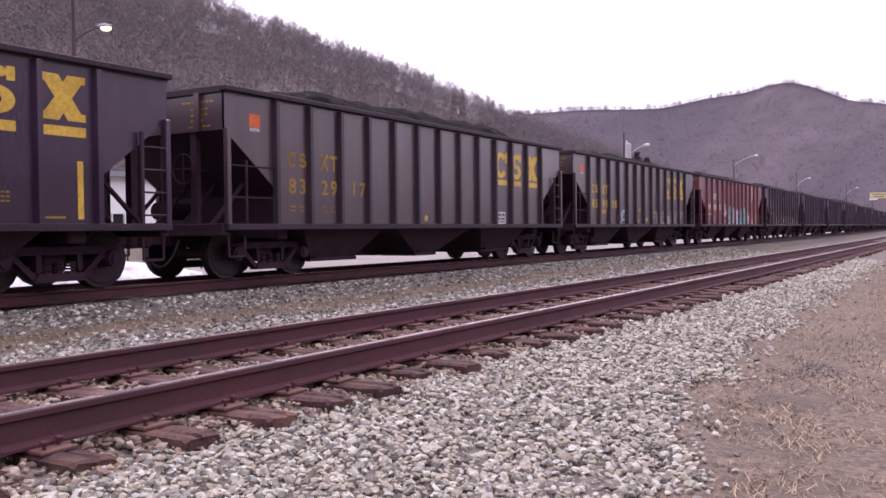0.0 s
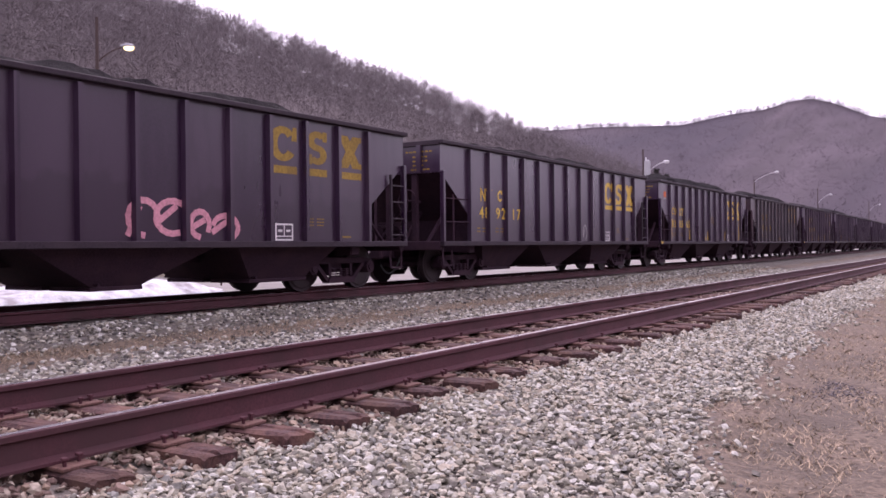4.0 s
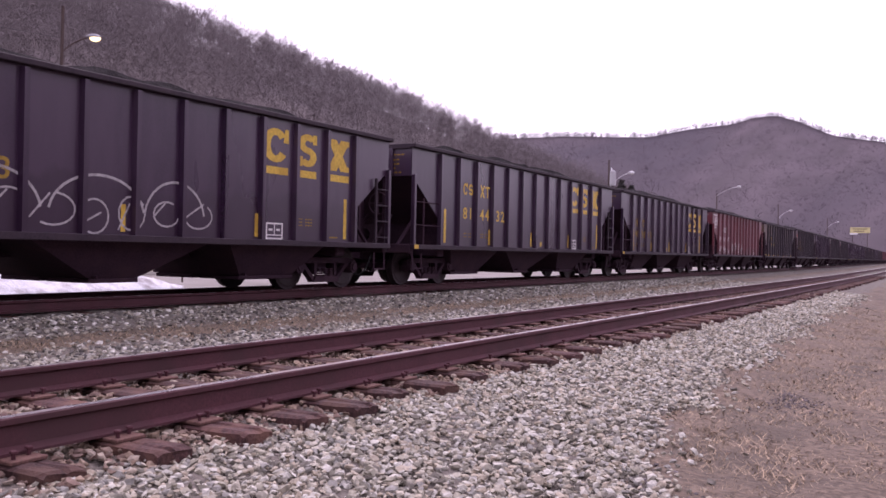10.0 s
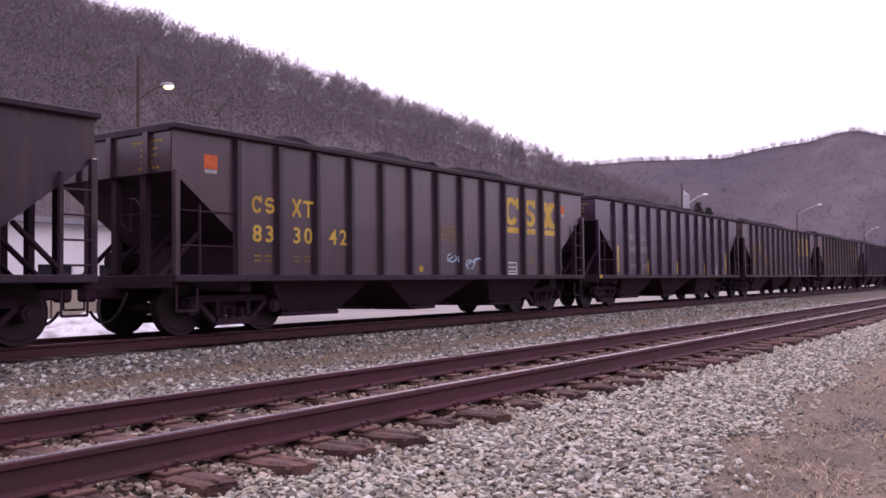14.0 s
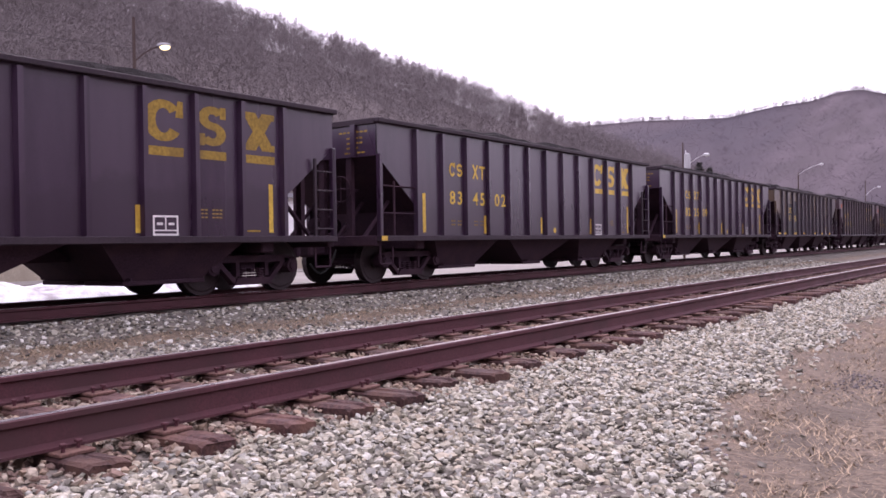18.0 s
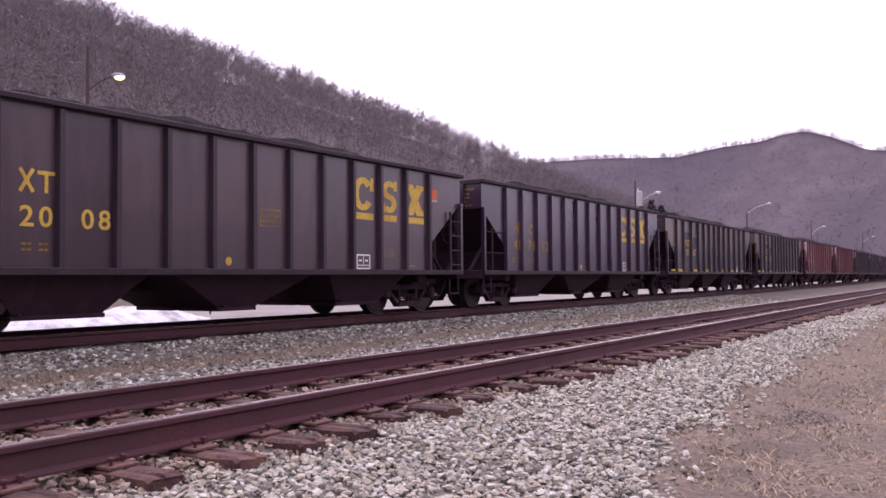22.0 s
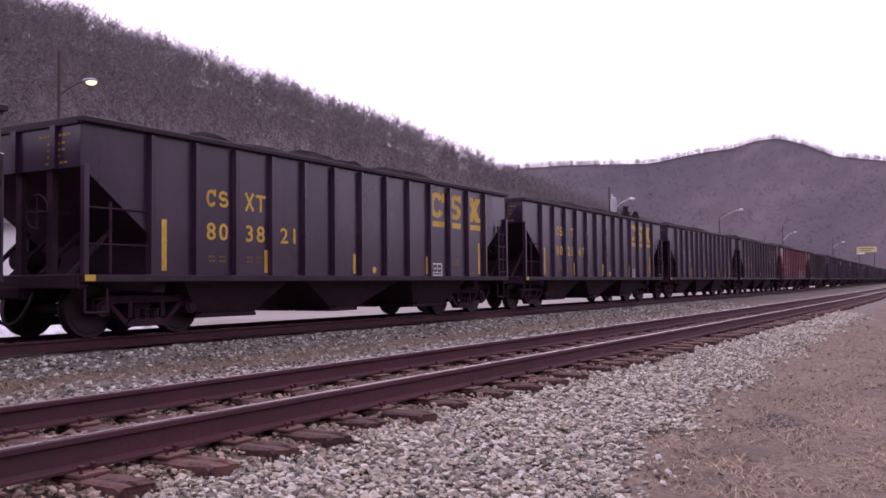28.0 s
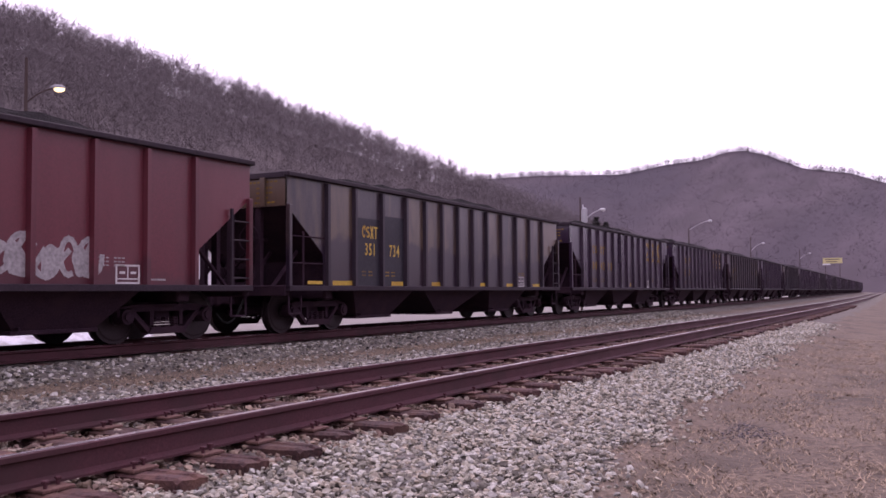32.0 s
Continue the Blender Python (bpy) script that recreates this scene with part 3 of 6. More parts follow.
# ---- tracks ----
def rail_mesh(off, z, s0, s1):
    """A flat-bottomed rail along its arc: rusty web, worn top."""
    prof = [(-0.075, -0.18), (0.075, -0.18), (0.075, -0.165), (0.016, -0.145), (0.010, -0.05), (0.037, -0.036), (0.037, -0.008), (0.028, 0.0),
            (-0.028, 0.0), (-0.037, -0.008), (-0.037, -0.036), (-0.010, -0.05), (-0.016, -0.145), (-0.075, -0.165)]
    ss = np.unique(np.concatenate([np.arange(s0, 60, 4), np.arange(60, s1 + 1, 15)]))
    k = len(prof)
    P = np.concatenate([bent(np.full(k, s), [off + a for a, _ in prof], [z + b for _, b in prof]) for s in ss])
    F = np.array([[i * k + j, i * k + (j + 1) % k, (i + 1) * k + (j + 1) % k, (i + 1) * k + j] for i in range(len(ss) - 1) for j in range(k)])
    me = raw("rail", P, F, M["rail"])
    me.materials.append(M["rail_top"])
    me.polygons.foreach_set("material_index", np.array([1 if j in (7,) else 0 for i in range(len(ss) - 1) for j in range(k)], np.int32))
    return me


def worn_tie(rng):
    """A sawn tie with rounded, chipped edges, a sagging top and one long split."""
    ys = (-0.115, -0.085, -0.02, 0.0, 0.02, 0.085, 0.115)
    xs = [-1.3, -1.27, -1.1, -0.9, -0.6, 0.0, 0.6, 0.9, 1.1, 1.27, 1.3]
    split = rng.uniform(-0.03, 0.03)
    bm = bmesh.new()
    rings = []
    for i, x in enumerate(xs):
        end = i in (0, len(xs) - 1)
        drop = 0.012 if end else 0.0
        ring = []
        for j, y in enumerate(ys):
            z = -0.014 - drop if j in (0, 6) else -drop
            if j == 3 and abs(x) > 0.55:
                z -= 0.012
            ring.append(bm.verts.new((x + rng.uniform(-0.012, 0.012) * (1.6 if end else 1), y + (split if 1 < j < 5 else 0) + rng.uniform(-0.006, 0.006), z + rng.uniform(-0.007, 0.003))))
        ring += [bm.verts.new((x, 0.115, -0.17)), bm.verts.new((x, -0.115, -0.17))]
        rings.append(ring)
    k = len(rings[0])
    for a, b in zip(rings, rings[1:]):
        for j in range(k):
            bm.faces.new((a[j], a[(j + 1) % k], b[(j + 1) % k], b[j]))
    bm.faces.new(rings[0])
    bm.faces.new(rings[-1])
    return bm


def build_track(name, off, z, label, ties):
    track = tagged(new(name), label, "railway track", kind="structure")
    for side in (-1, 1):
        part("rail", rail_mesh(off + side * 0.7525, z, -40, 900), None, track, "rusty steel rail with a worn bright top")
    rng = random.Random(3)
    bms = []
    for k in range(4):
        bms.append(data("tie", worn_tie(rng), M["tie"]))
    bm = bmesh.new()
    box(bm, -0.18, 0.18, -0.10, 0.10, -0.002, 0.018, 0.004)
    plate = data("tie_plate", bm, M["plate"])
    bm = bmesh.new()
    rod(bm, (0, 0, 0), (0, 0, 0.05), 0.011, 6)
    box(bm, -0.018, 0.018, -0.016, 0.016, 0.045, 0.062, 0.004)
    spike = data("spike", bm, M["rail"])
    for s, shift, lift in ties:
        m = Matrix.Translation(spot(s, off + shift, z - 0.20 + lift)) @ pose(0, 0, 0, 0, 0, heading(s) + rng.uniform(-1.2, 1.2))
        tie = part("tie", bms[rng.randrange(4)], None, track, "", m)
        if 0 < s < 16 and off == NEAR:
            for side in (-1, 1):
                p = part("tie_plate", plate, None, tie, "", pose(side * 0.7525 - shift, 0, -lift))
                if s < 11:
                    for dx, dy in ((0.10, 0.05), (-0.10, -0.05)) if s > 7 else ((0.10, 0.05), (-0.10, -0.05), (0.14, -0.06)):
                        q = part("spike", spike, None, tie, "", pose(side * 0.7525 - shift + dx, dy, 0.0, 0, 0, rng.uniform(-20, 20)))
    return track


rng = random.Random(8)
near_ties = [(-12.4 + 0.59 * k, rng.uniform(-0.08, 0.05), 0.0) for k in range(23)] + [(s - 0.11, d, 0.0) for s, d in ((1.55, 0), (2.17, 0.0), (2.77, -0.12), (3.38, -0.05), (3.96, -0.02), (4.54, -0.03), (5.06, 0.0), (5.70, -0.14), (6.22, 0.0),
             (6.92, -0.1), (7.76, -0.07), (8.40, -0.03), (9.0, 0.0), (9.62, -0.02), (10.5, -0.04), (11.15, -0.04), (11.65, 0.0))]
s = 12.1
while s < 66:
    near_ties.append((s, rng.uniform(-0.1, 0.06), rng.uniform(-0.02, 0.01)))
    s += rng.uniform(0.52, 0.66)
build_track("near_track", NEAR, 0.0, "empty railway track with rusty rails on dark wooden ties", near_ties)
far_ties = [(-6 + 0.58 * k, rng.uniform(-0.05, 0.05), rng.uniform(-0.02, 0.0)) for k in range(48)]
build_track("far_track", FAR, FAR_Z, "railway track under the coal train", far_ties)


# ---- beyond the tracks: street, snow, fence posts, building ----
def build_street():
    ss = np.arange(-60, 420, 10.0)
    P = np.concatenate([bent(ss, ss * 0 + o, ss * 0 - z) for o, z in ((-33, 0.52), (-18.6, 0.44), (-18.45, 0.60))])
    n = len(ss)
    F = np.array([[r * n + i, r * n + i + 1, (r + 1) * n + i + 1, (r + 1) * n + i] for r in range(2) for i in range(n - 1)])[:, ::-1]
    tagged(new("road", raw("road", P, F, M["road"])), "pale salt-bleached street behind the tracks", "road", kind="structure")
    bm = bmesh.new()
    for i in range(30):
        a, b = spot(-30 + 10 * i, -33.2), spot(-20 + 10 * i, -33.2)
        rod(bm, (*a.xy, -0.5), (*b.xy, -0.5), 0.14, 4)
    tagged(new("kerb", data("kerb", bm, M["road"])), "pale concrete kerb along the street", "kerb", kind="structure")


build_street()


def snow_bank(s0, s1, off, wide, high, seed):
    rng = np.random.default_rng(seed)
    ns, no = int((s1 - s0) / 0.25) + 1, 14
    ss, uu = np.linspace(s0, s1, ns), np.linspace(-1, 1, no)
    S, U = np.meshgrid(ss, uu, indexing="ij")
    end = np.clip(np.minimum(S - s0, s1 - S) / 1.5, 0, 1) ** 0.6
    lump = sum(np.sin(S * f + p) * np.cos(U * g + q) for f, g, p, q in rng.uniform(1, 5, (5, 4))) * 0.09
    Z = -0.62 + high * np.clip(1 - U**2, 0, 1) ** 0.8 * end * (1 + lump) + rng.normal(0, 0.015, S.shape)
    P = bent(S, off + U * wide / 2, Z)
    i = np.arange(S.size).reshape(S.shape)
    F = np.stack([i[:-1, :-1], i[1:, :-1], i[1:, 1:], i[:-1, 1:]], -1).reshape(-1, 4)[:, ::-1]
    me = raw("snow_bank", P.reshape(-1, 3), F, M["snow"])
    me.shade_smooth()
    tagged(new("snow_bank", me), "dirty ploughed snow bank beside the street", "snow")


snow_bank(4.0, 20.3, -21.6, 3.2, 0.60, 1)
snow_bank(19.0, 22.0, -22.6, 1.6, 0.28, 2)


def fence_post(s, off):
    bm = bmesh.new()
    rod(bm, (0, 0, -0.1), (0, 0, 1.1), 0.035, 8)
    box(bm, -0.05, 0.05, -0.05, 0.05, 1.08, 1.12, 0.01)
    ob = new("street_post", data("street_post", bm, M["pole"]))
    ob.matrix_world = Matrix.Translation(spot(s, off, -0.55))
    tagged(ob, "short dark steel post at the street edge", "post", "street posts")


for s in (15.5, 18.2, 20.6, 24.0):
    fence_post(s, -25.0)


def build_store():
    """A low white building with windows and a door, seen in slivers between the cars."""
    store = tagged(new("store"), "low white building with dark windows and a grey roof", "building")
    store.matrix_world = Matrix.Translation(spot(30, -36, -0.6)) @ pose(0, 0, 0, 0, 0, 1)
    half, high = 18.0, 4.2
    bm = bmesh.new()
    holes = [(-15.6, 1.6), (-13.2, 1.6), (-7.4, 1.8), (-4.4, 1.8), (-1.0, 1.6), (6.0, 1.8), (12.0, 1.6)]
    edges = [-half] + [e for c, w in holes for e in (c - w / 2, c + w / 2)] + [half]
    for a, b in zip(edges[::2], edges[1::2]):
        box(bm, -0.2, 0.0, a, b, 1.35, high)
    for c, w in holes:
        box(bm, -0.2, 0.0, c - w / 2, c + w / 2, 2.5, high)
    box(bm, -8, -0.2, -half, -half + 0.2, 0, high)
    box(bm, -8, -0.2, half - 0.2, half, 0, high)
    box(bm, -8, -7.8, -half + 0.2, half - 0.2, 0, high)
    wall = part("wall", bm, M["siding"], store)
    bm = bmesh.new()
    box(bm, -0.2, 0.06, -half, half, 0, 1.35, 0.02)
    part("foundation", bm, M["masonry"], store, "tan masonry foot of the wall")
    for k in range(11):
        z = 1.40 + 0.24 * k
        for a, b in zip(edges[::2], edges[1::2]):
            bm = bmesh.new()
            prism(bm, [(a, z), (b, z), (b, z + 0.22), (a, z + 0.22)], 0.003, 0.016)
            part("siding_board", bm, M["siding"], wall)
    bm = bmesh.new()
    prism(bm, [(-half - 0.4, high), (half + 0.4, high), (half + 0.4, high + 0.25), (-half - 0.4, high + 0.25)], -8.4, 0.5)
    part("roof", bm, M["roof"], store)
    for c, w in holes:
        bm = bmesh.new()
        for a, b, p, q in ((c - w / 2, c + w / 2, 1.35, 1.42), (c - w / 2, c + w / 2, 2.43, 2.5), (c - w / 2, c - w / 2 + 0.07, 1.42, 2.43), (c + w / 2 - 0.07, c + w / 2, 1.42, 2.43), (c - 0.03, c + 0.03, 1.42, 2.43)):
            box(bm, -0.12, 0.03, a, b, p, q)
        win = part("window", bm, M["siding"], store)
        bm = bmesh.new()
        box(bm, -0.09, -0.075, c - w / 2 + 0.07, c + w / 2 - 0.07, 1.42, 2.43)
        part("pane", bm, M["dark_glass"], win)


build_store()


# ---- poles and street lamps ----
def lamp_pole(place, high, lamp, arm_from, name="street_lamp", lit=False, transformer=False, label=""):
    """A wooden pole with a curved arm; lamp and arm_from in world metres."""
    base = Vector(place)
    pole = tagged(new(name), label, "street lamp", "street lamps")
    pole.matrix_world = Matrix.Translation(base)
    bm = bmesh.new()
    rod(bm, (0, 0, -0.3), (0, 0, high), 0.085, 12, 0.045)
    part("pole", bm, M["pole"], pole)
    head = Vector(lamp) - base
    start = Vector((0, 0, arm_from - base.z))
    bm = bmesh.new()
    last = start
    for k in range(1, 9):
        u = k / 8
        p = start.lerp(head, u)
        p.z = start.z + (head.z - start.z) * (1 - (1 - u) ** 2)
        rod(bm, last, p, 0.022, 6)
        last = p
    part("arm", bm, M["pole"] if lit else M["galv"], pole, "pale steel lamp arm")
    way = (head - start).to_2d().normalized()
    bm = bmesh.new()
    bmesh.ops.create_uvsphere(bm, u_segments=14, v_segments=8, radius=1)
    for v in bm.verts:
        v.co = Vector((v.co.x * 0.22 - 0.04, v.co.y * 0.13, v.co.z * (0.10 if v.co.z > 0 else 0.03)))
    fixture = part("lamp_head", bm, M["roof"] if lit else M["galv"], pole, "", Matrix.Translation(head) @ pose(0, 0, 0, 0, 0, math.degrees(math.atan2(way.y, way.x))))
    bm = bmesh.new()
    bmesh.ops.create_uvsphere(bm, u_segments=14, v_segments=8, radius=1)
    for v in bm.verts:
        v.co = Vector((v.co.x * 0.16, v.co.y * 0.12, v.co.z * 0.10 - 0.03))
    part("lens", bm, M["glow"] if lit else M["galv"], fixture, "lit yellowish lens" if lit else "")
    if transformer:
        z = transformer - base.z
        bm = bmesh.new()
        rod(bm, (0.32, -0.1, z - 0.55), (0.32, -0.1, z + 0.35), 0.20, 16)
        rod(bm, (0.32, -0.1, z + 0.35), (0.32, -0.1, z + 0.45), 0.16, 16, 0.08)
        can = part("transformer", bm, M["can"], pole, "pale grey pole transformer can")
        for a in (-0.1, 0.1):
            bm = bmesh.new()
            rod(bm, (0.32 + a, -0.1, z + 0.4), (0.32 + a, -0.1, z + 0.62), 0.03, 6)
            part("bushing", bm, M["siding"], can)
            return pole


lamp_pole((-23.05, 17.0, -0.6), 8.45, (-22.3, 17.55, 6.97), 6.5, lit=True, label="lit street lamp on a weathered wooden pole")
lamp_pole((-20.1, 56.1, -0.6), 7.7, (-18.5, 56.0, 6.2), 5.2, transformer=5.95, label="pale street lamp on a pole with a transformer")
lamp_pole((-19.2, 82.5, -0.6), 7.2, (-16.8, 80.4, 7.05), 6.4, label="pale street lamp on a distant wooden pole")
lamp_pole((-20.7, 123.5, -0.6), 8.6, (-19.1, 123.4, 7.1), 6.0, label="pale street lamp on a distant wooden pole")
lamp_pole((-19.6, 165.0, -0.6), 8.5, (-17.8, 164.0, 7.2), 6.2, label="pale street lamp on a distant wooden pole")


def cable(name, a, b, sag, r=0.012):
    a, b = Vector(a), Vector(b)
    way = (b - a).normalized()
    side = way.cross(Vector((0, 0, 1))).normalized()
    up = side.cross(way)
    P = []
    for k in range(25):
        u = k / 24
        p = a.lerp(b, u) - Vector((0, 0, sag * 4 * u * (1 - u)))
        P += [p + r * (math.cos(q) * side + math.sin(q) * up) for q in (0, 1.57, 3.14, 4.71)]
    F = np.array([[4 * k + j, 4 * k + (j + 1) % 4, 4 * k + 4 + (j + 1) % 4, 4 * k + 4 + j] for k in range(24) for j in range(4)])
    tagged(new(name, raw(name, P, F, M["wire"])), "black overhead cable strung between wooden poles", "cable", "overhead cables")


for dz in (5.6, 6.9):
    cable("overhead_cable", (-23.05, 17.0, dz), (-26.0, -24.0, dz + 0.6), 0.6, 0.006)
cable("overhead_cable", (-20.1, 56.1, 5.2), (-19.2, 82.5, 5.2), 0.5)


# ---- hills with bare woods ----
LEFT_AZ = (1.74, 7.74, 12.74, 17.74, 21.74, 25.24, 26.84, 29.74, 33.44, 37.04, 40.64, 44.14, 46.44, 49.14, 52.34, 55.44, 58.54, 74.74, 94.74, 119.74)
LEFT_EL = (0.38, 0.68, 1.88, 3.88, 5.48, 6.88, 7.53, 8.7, 10.18, 11.38, 12.58, 13.68, 14.18, 14.98, 15.98, 16.38, 17.58, 20.08, 20.58, 18.08)
FAR_AZ = (-45.26, -25.26, -10.26, -2.26, 2.04, 3.94, 6.54, 8.34, 9.74, 10.94, 12.24, 14.54, 17.24, 22.24, 25.44, 27.74, 34.74, 44.74)
FAR_EL = (2.58, 3.08, 4.08, 5.28, 6.33, 7.02, 7.46, 8.31, 8.73, 8.64, 8.27, 8.05, 7.57, 7.66, 7.52, 7.38, 6.08, 4.08)


def relief(x, y, size):
    """Spurs and hollows: a few waves at odd angles."""
    out = 0
    for k, (a, f, p) in enumerate(((0.3, 1.0, 0.2), (1.9, 1.7, 1.1), (2.7, 2.9, 2.3), (0.9, 4.3, 0.7), (1.4, 6.1, 3.1), (2.2, 9.7, 1.9))):
        out = out + np.sin((x * math.cos(a) + y * math.sin(a)) * f / size + p + 1.3 * np.sin((y * math.cos(a) - x * math.sin(a)) * 0.6 * f / size)) / (1 + 0.9 * k)
    return out


def left_hill(az, u):
    """Place on the wooded hill: u 0 at its foot, 1 on its crest, 2 well behind."""
    foot = np.minimum(52 / np.sin(np.radians(np.maximum(az, 9))), 300)
    crest = np.interp(az, (5, 15, 22, 29, 36, 45, 60, 90, 120), (470, 470, 450, 420, 360, 310, 250, 240, 260))
    top = crest * np.tan(np.radians(np.interp(az, LEFT_AZ, LEFT_EL))) - 9.8
    d = foot + (crest - foot) * u
    rise = np.where(u < 1, np.clip(u, 0, 1) ** 0.9, 1 - 0.35 * (u - 1))
    a = np.radians(az)
    z = -0.7 + (top + 0.7) * rise + 2.5 * relief(az * 6, d * 0.25, 30) * np.clip(u, 0, 1) * np.clip(1.1 - u, 0, 1)
    return np.stack([-np.sin(a) * d, np.cos(a) * d, z], -1)


def far_hill(az, u):
    foot = 430 + 0 * az
    crest = np.interp(az, (-45, 0, 12, 30, 45), (900, 900, 980, 900, 800))
    top = crest * np.tan(np.radians(np.interp(az, FAR_AZ, FAR_EL))) - 2.5
    d = foot + (crest - foot) * u
    rise = np.where(u < 1, np.clip(u, 0, 1) ** 1.1, 1 - 0.35 * (u - 1))
    a = np.radians(az)
    z = -2.0 + (top + 2) * rise + 5 * relief(az * 15, d * 0.12, 50) * np.clip(u, 0, 1) * np.clip(1 - u, 0, 1) * 2
    return np.stack([-np.sin(a) * d, np.cos(a) * d, z], -1)


def hill_mesh(name, where, az0, az1, label, material):
    az, u = np.arange(az0, az1 + 0.1, 0.4), np.concatenate([np.linspace(0, 1, 71), np.linspace(1.02, 1.5, 19)])
    A, U = np.meshgrid(az, u, indexing="ij")
    P = where(A, U)
    i = np.arange(A.size).reshape(A.shape)
    F = np.stack([i[:-1, :-1], i[:-1, 1:], i[1:, 1:], i[1:, :-1]], -1).reshape(-1, 4)
    me = raw(name, P.reshape(-1, 3), F, material)
    me.shade_smooth()
    tagged(new(name, me), label, "hill", kind="structure")


hill_mesh("wooded_hill", left_hill, 4, 118, "steep brown hillside under leafless woods", M["hill"])
def east_hill(az, u):
    """An added, unseen plain slope: closes the valley behind the eye and darkens the car sides."""
    foot = np.minimum(70 / np.sin(np.radians(np.clip(-az, 16, 90))), 200)
    crest = 320 + 0 * az
    top = crest * np.tan(np.radians(np.interp(az, (-185, -120, -70, -45, -34), (14, 21, 20, 12, 4))))
    d = foot + (crest - foot) * u
    z = -1.2 + top * np.where(u < 1, u**0.9, 1 - 0.35 * (u - 1))
    a = np.radians(az)
    return np.stack([-np.sin(a) * d, np.cos(a) * d, z], -1)


hill_mesh("east_hill", east_hill, -185, -34, "added plain brown slope out of view that shades the train", M["hill"])
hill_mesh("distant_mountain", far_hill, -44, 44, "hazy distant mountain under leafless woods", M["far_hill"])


def bare_tree(seed, limbs, twigs, thick, low=0.28, wide=1.0, twig=0.0017):
    """Thin three-sided tapering limbs and flat twigs, one unit high."""
    rng = np.random.default_rng(seed)
    tri = []

    def limb(a, b, r):
        ax = b - a
        side = np.cross(ax, (0.3, 0.2, 1.0) if abs(ax[2]) < 0.9 * np.linalg.norm(ax) else (1, 0, 0))
        side /= np.linalg.norm(side)
        up = np.cross(ax, side)
        up /= np.linalg.norm(up)
        ring = [a + r * (np.cos(t) * side + np.sin(t) * up) for t in (0, 2.1, 4.2)]
        for i in range(3):
            tri.append((ring[i], ring[(i + 1) % 3], b))

    bend = rng.normal(0, 0.03, 3) * (1, 1, 0)
    top = np.array([0, 0, 0.95]) + bend * 2
    limb(np.zeros(3), top, 0.017 * thick)
    ends = []
    for k in range(limbs):
        h = rng.uniform(low, 0.85)
        a = top * h
        t, out = rng.uniform(0, 2 * np.pi), rng.uniform(0.15, 0.32) * (1.3 - h)
        b = a + np.array([np.cos(t) * out * 1.3 * wide, np.sin(t) * out * 1.3 * wide, rng.uniform(0.12, 0.28)])
        limb(a, b, 0.008 * thick)
        ends.append((a, b))
    for k in range(twigs):
        a, b = ends[rng.integers(len(ends))]
        p = a + (b - a) * rng.uniform(0.3, 1.0)
        q = p + rng.normal(0, 0.065, 3) + (0, 0, 0.045)
        w = np.cross(q - p, rng.normal(size=3))
        w = w / np.linalg.norm(w) * twig
        tri.append((p - w, p + w, q))
    return np.array(tri)


def forest(name, where, spots, high, kinds, label, material, seed):
    rng = np.random.default_rng(seed)
    base = where(spots[:, 0], spots[:, 1]) - (0, 0, 0.06 * high)
    out = []
    pick = rng.integers(0, len(kinds), len(base))
    for k, tree in enumerate(kinds):
        b = base[pick == k]
        n = len(b)
        h = rng.uniform(0.65, 1.15, n) * high
        a = rng.uniform(0, 2 * np.pi, n)
        c, s = np.cos(a), np.sin(a)
        x = tree[None, ..., 0] * c[:, None, None] - tree[None, ..., 1] * s[:, None, None]
        y = tree[None, ..., 0] * s[:, None, None] + tree[None, ..., 1] * c[:, None, None]
        P = np.stack([x, y, np.broadcast_to(tree[None, ..., 2], x.shape)], -1) * h[:, None, None, None]
        out.append((P + b[:, None, None]).reshape(-1, 3))
    P = np.concatenate(out)
    tagged(new(name, raw(name, P, np.arange(len(P)).reshape(-1, 3), material)), label, "woods", kind="stuff")


def plant_woods():
    rng = np.random.default_rng(31)
    kinds = [bare_tree(k, 9, 110, 0.22, 0.15, 1.6, 0.0028) for k in range(6)]
    n = 3300
    spots = np.stack([rng.uniform(10, 70, n), rng.uniform(0, 1, n) ** 0.62], -1)
    forest("hillside_woods", left_hill, spots, 12.5, kinds, "grey leafless trees covering the hillside", M["wood"], 1)
    kinds = [bare_tree(20 + k, 24, 260, 0.75, 0.35, 1.3, 0.0030) for k in range(7)]
    crest = np.stack([rng.uniform(12, 70, 620), rng.normal(0.98, 0.05, 620)], -1)
    forest("ridge_woods", left_hill, crest, 13.5, kinds, "lacy leafless trees along the ridge", M["veiled_wood"], 3)
    kinds = [bare_tree(40 + k, 5, 40, 0.15, 0.05, 2.2, 0.009) for k in range(5)]
    slope = np.stack([rng.uniform(-14, 34, 3000), rng.uniform(0.02, 0.985, 3000) ** 0.8], -1)
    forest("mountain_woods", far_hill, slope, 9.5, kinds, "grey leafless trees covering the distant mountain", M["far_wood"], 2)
    kinds = [bare_tree(60 + k, 14, 70, 0.9, 0.02, 1.3, 0.008) for k in range(5)]
    crest = np.stack([rng.uniform(-14, 34, 1500), rng.normal(0.985, 0.010, 1500)], -1)
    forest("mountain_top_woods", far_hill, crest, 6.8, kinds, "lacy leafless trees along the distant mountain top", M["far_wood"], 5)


plant_woods()

# ---- the coal train ----
HALF_WIDE, TOP, SILL = 1.60, 3.30, 0.93
HALF = 7.11
SHEET = 1.51                                   # outer face of the side sheet; ribs stand proud to HALF_WIDE
RIBS = []                                      # metres from the leading end
STRETCH = 1.074                                # marks are laid out on a 13.5 m side
SHARED, WORN = {}, {}


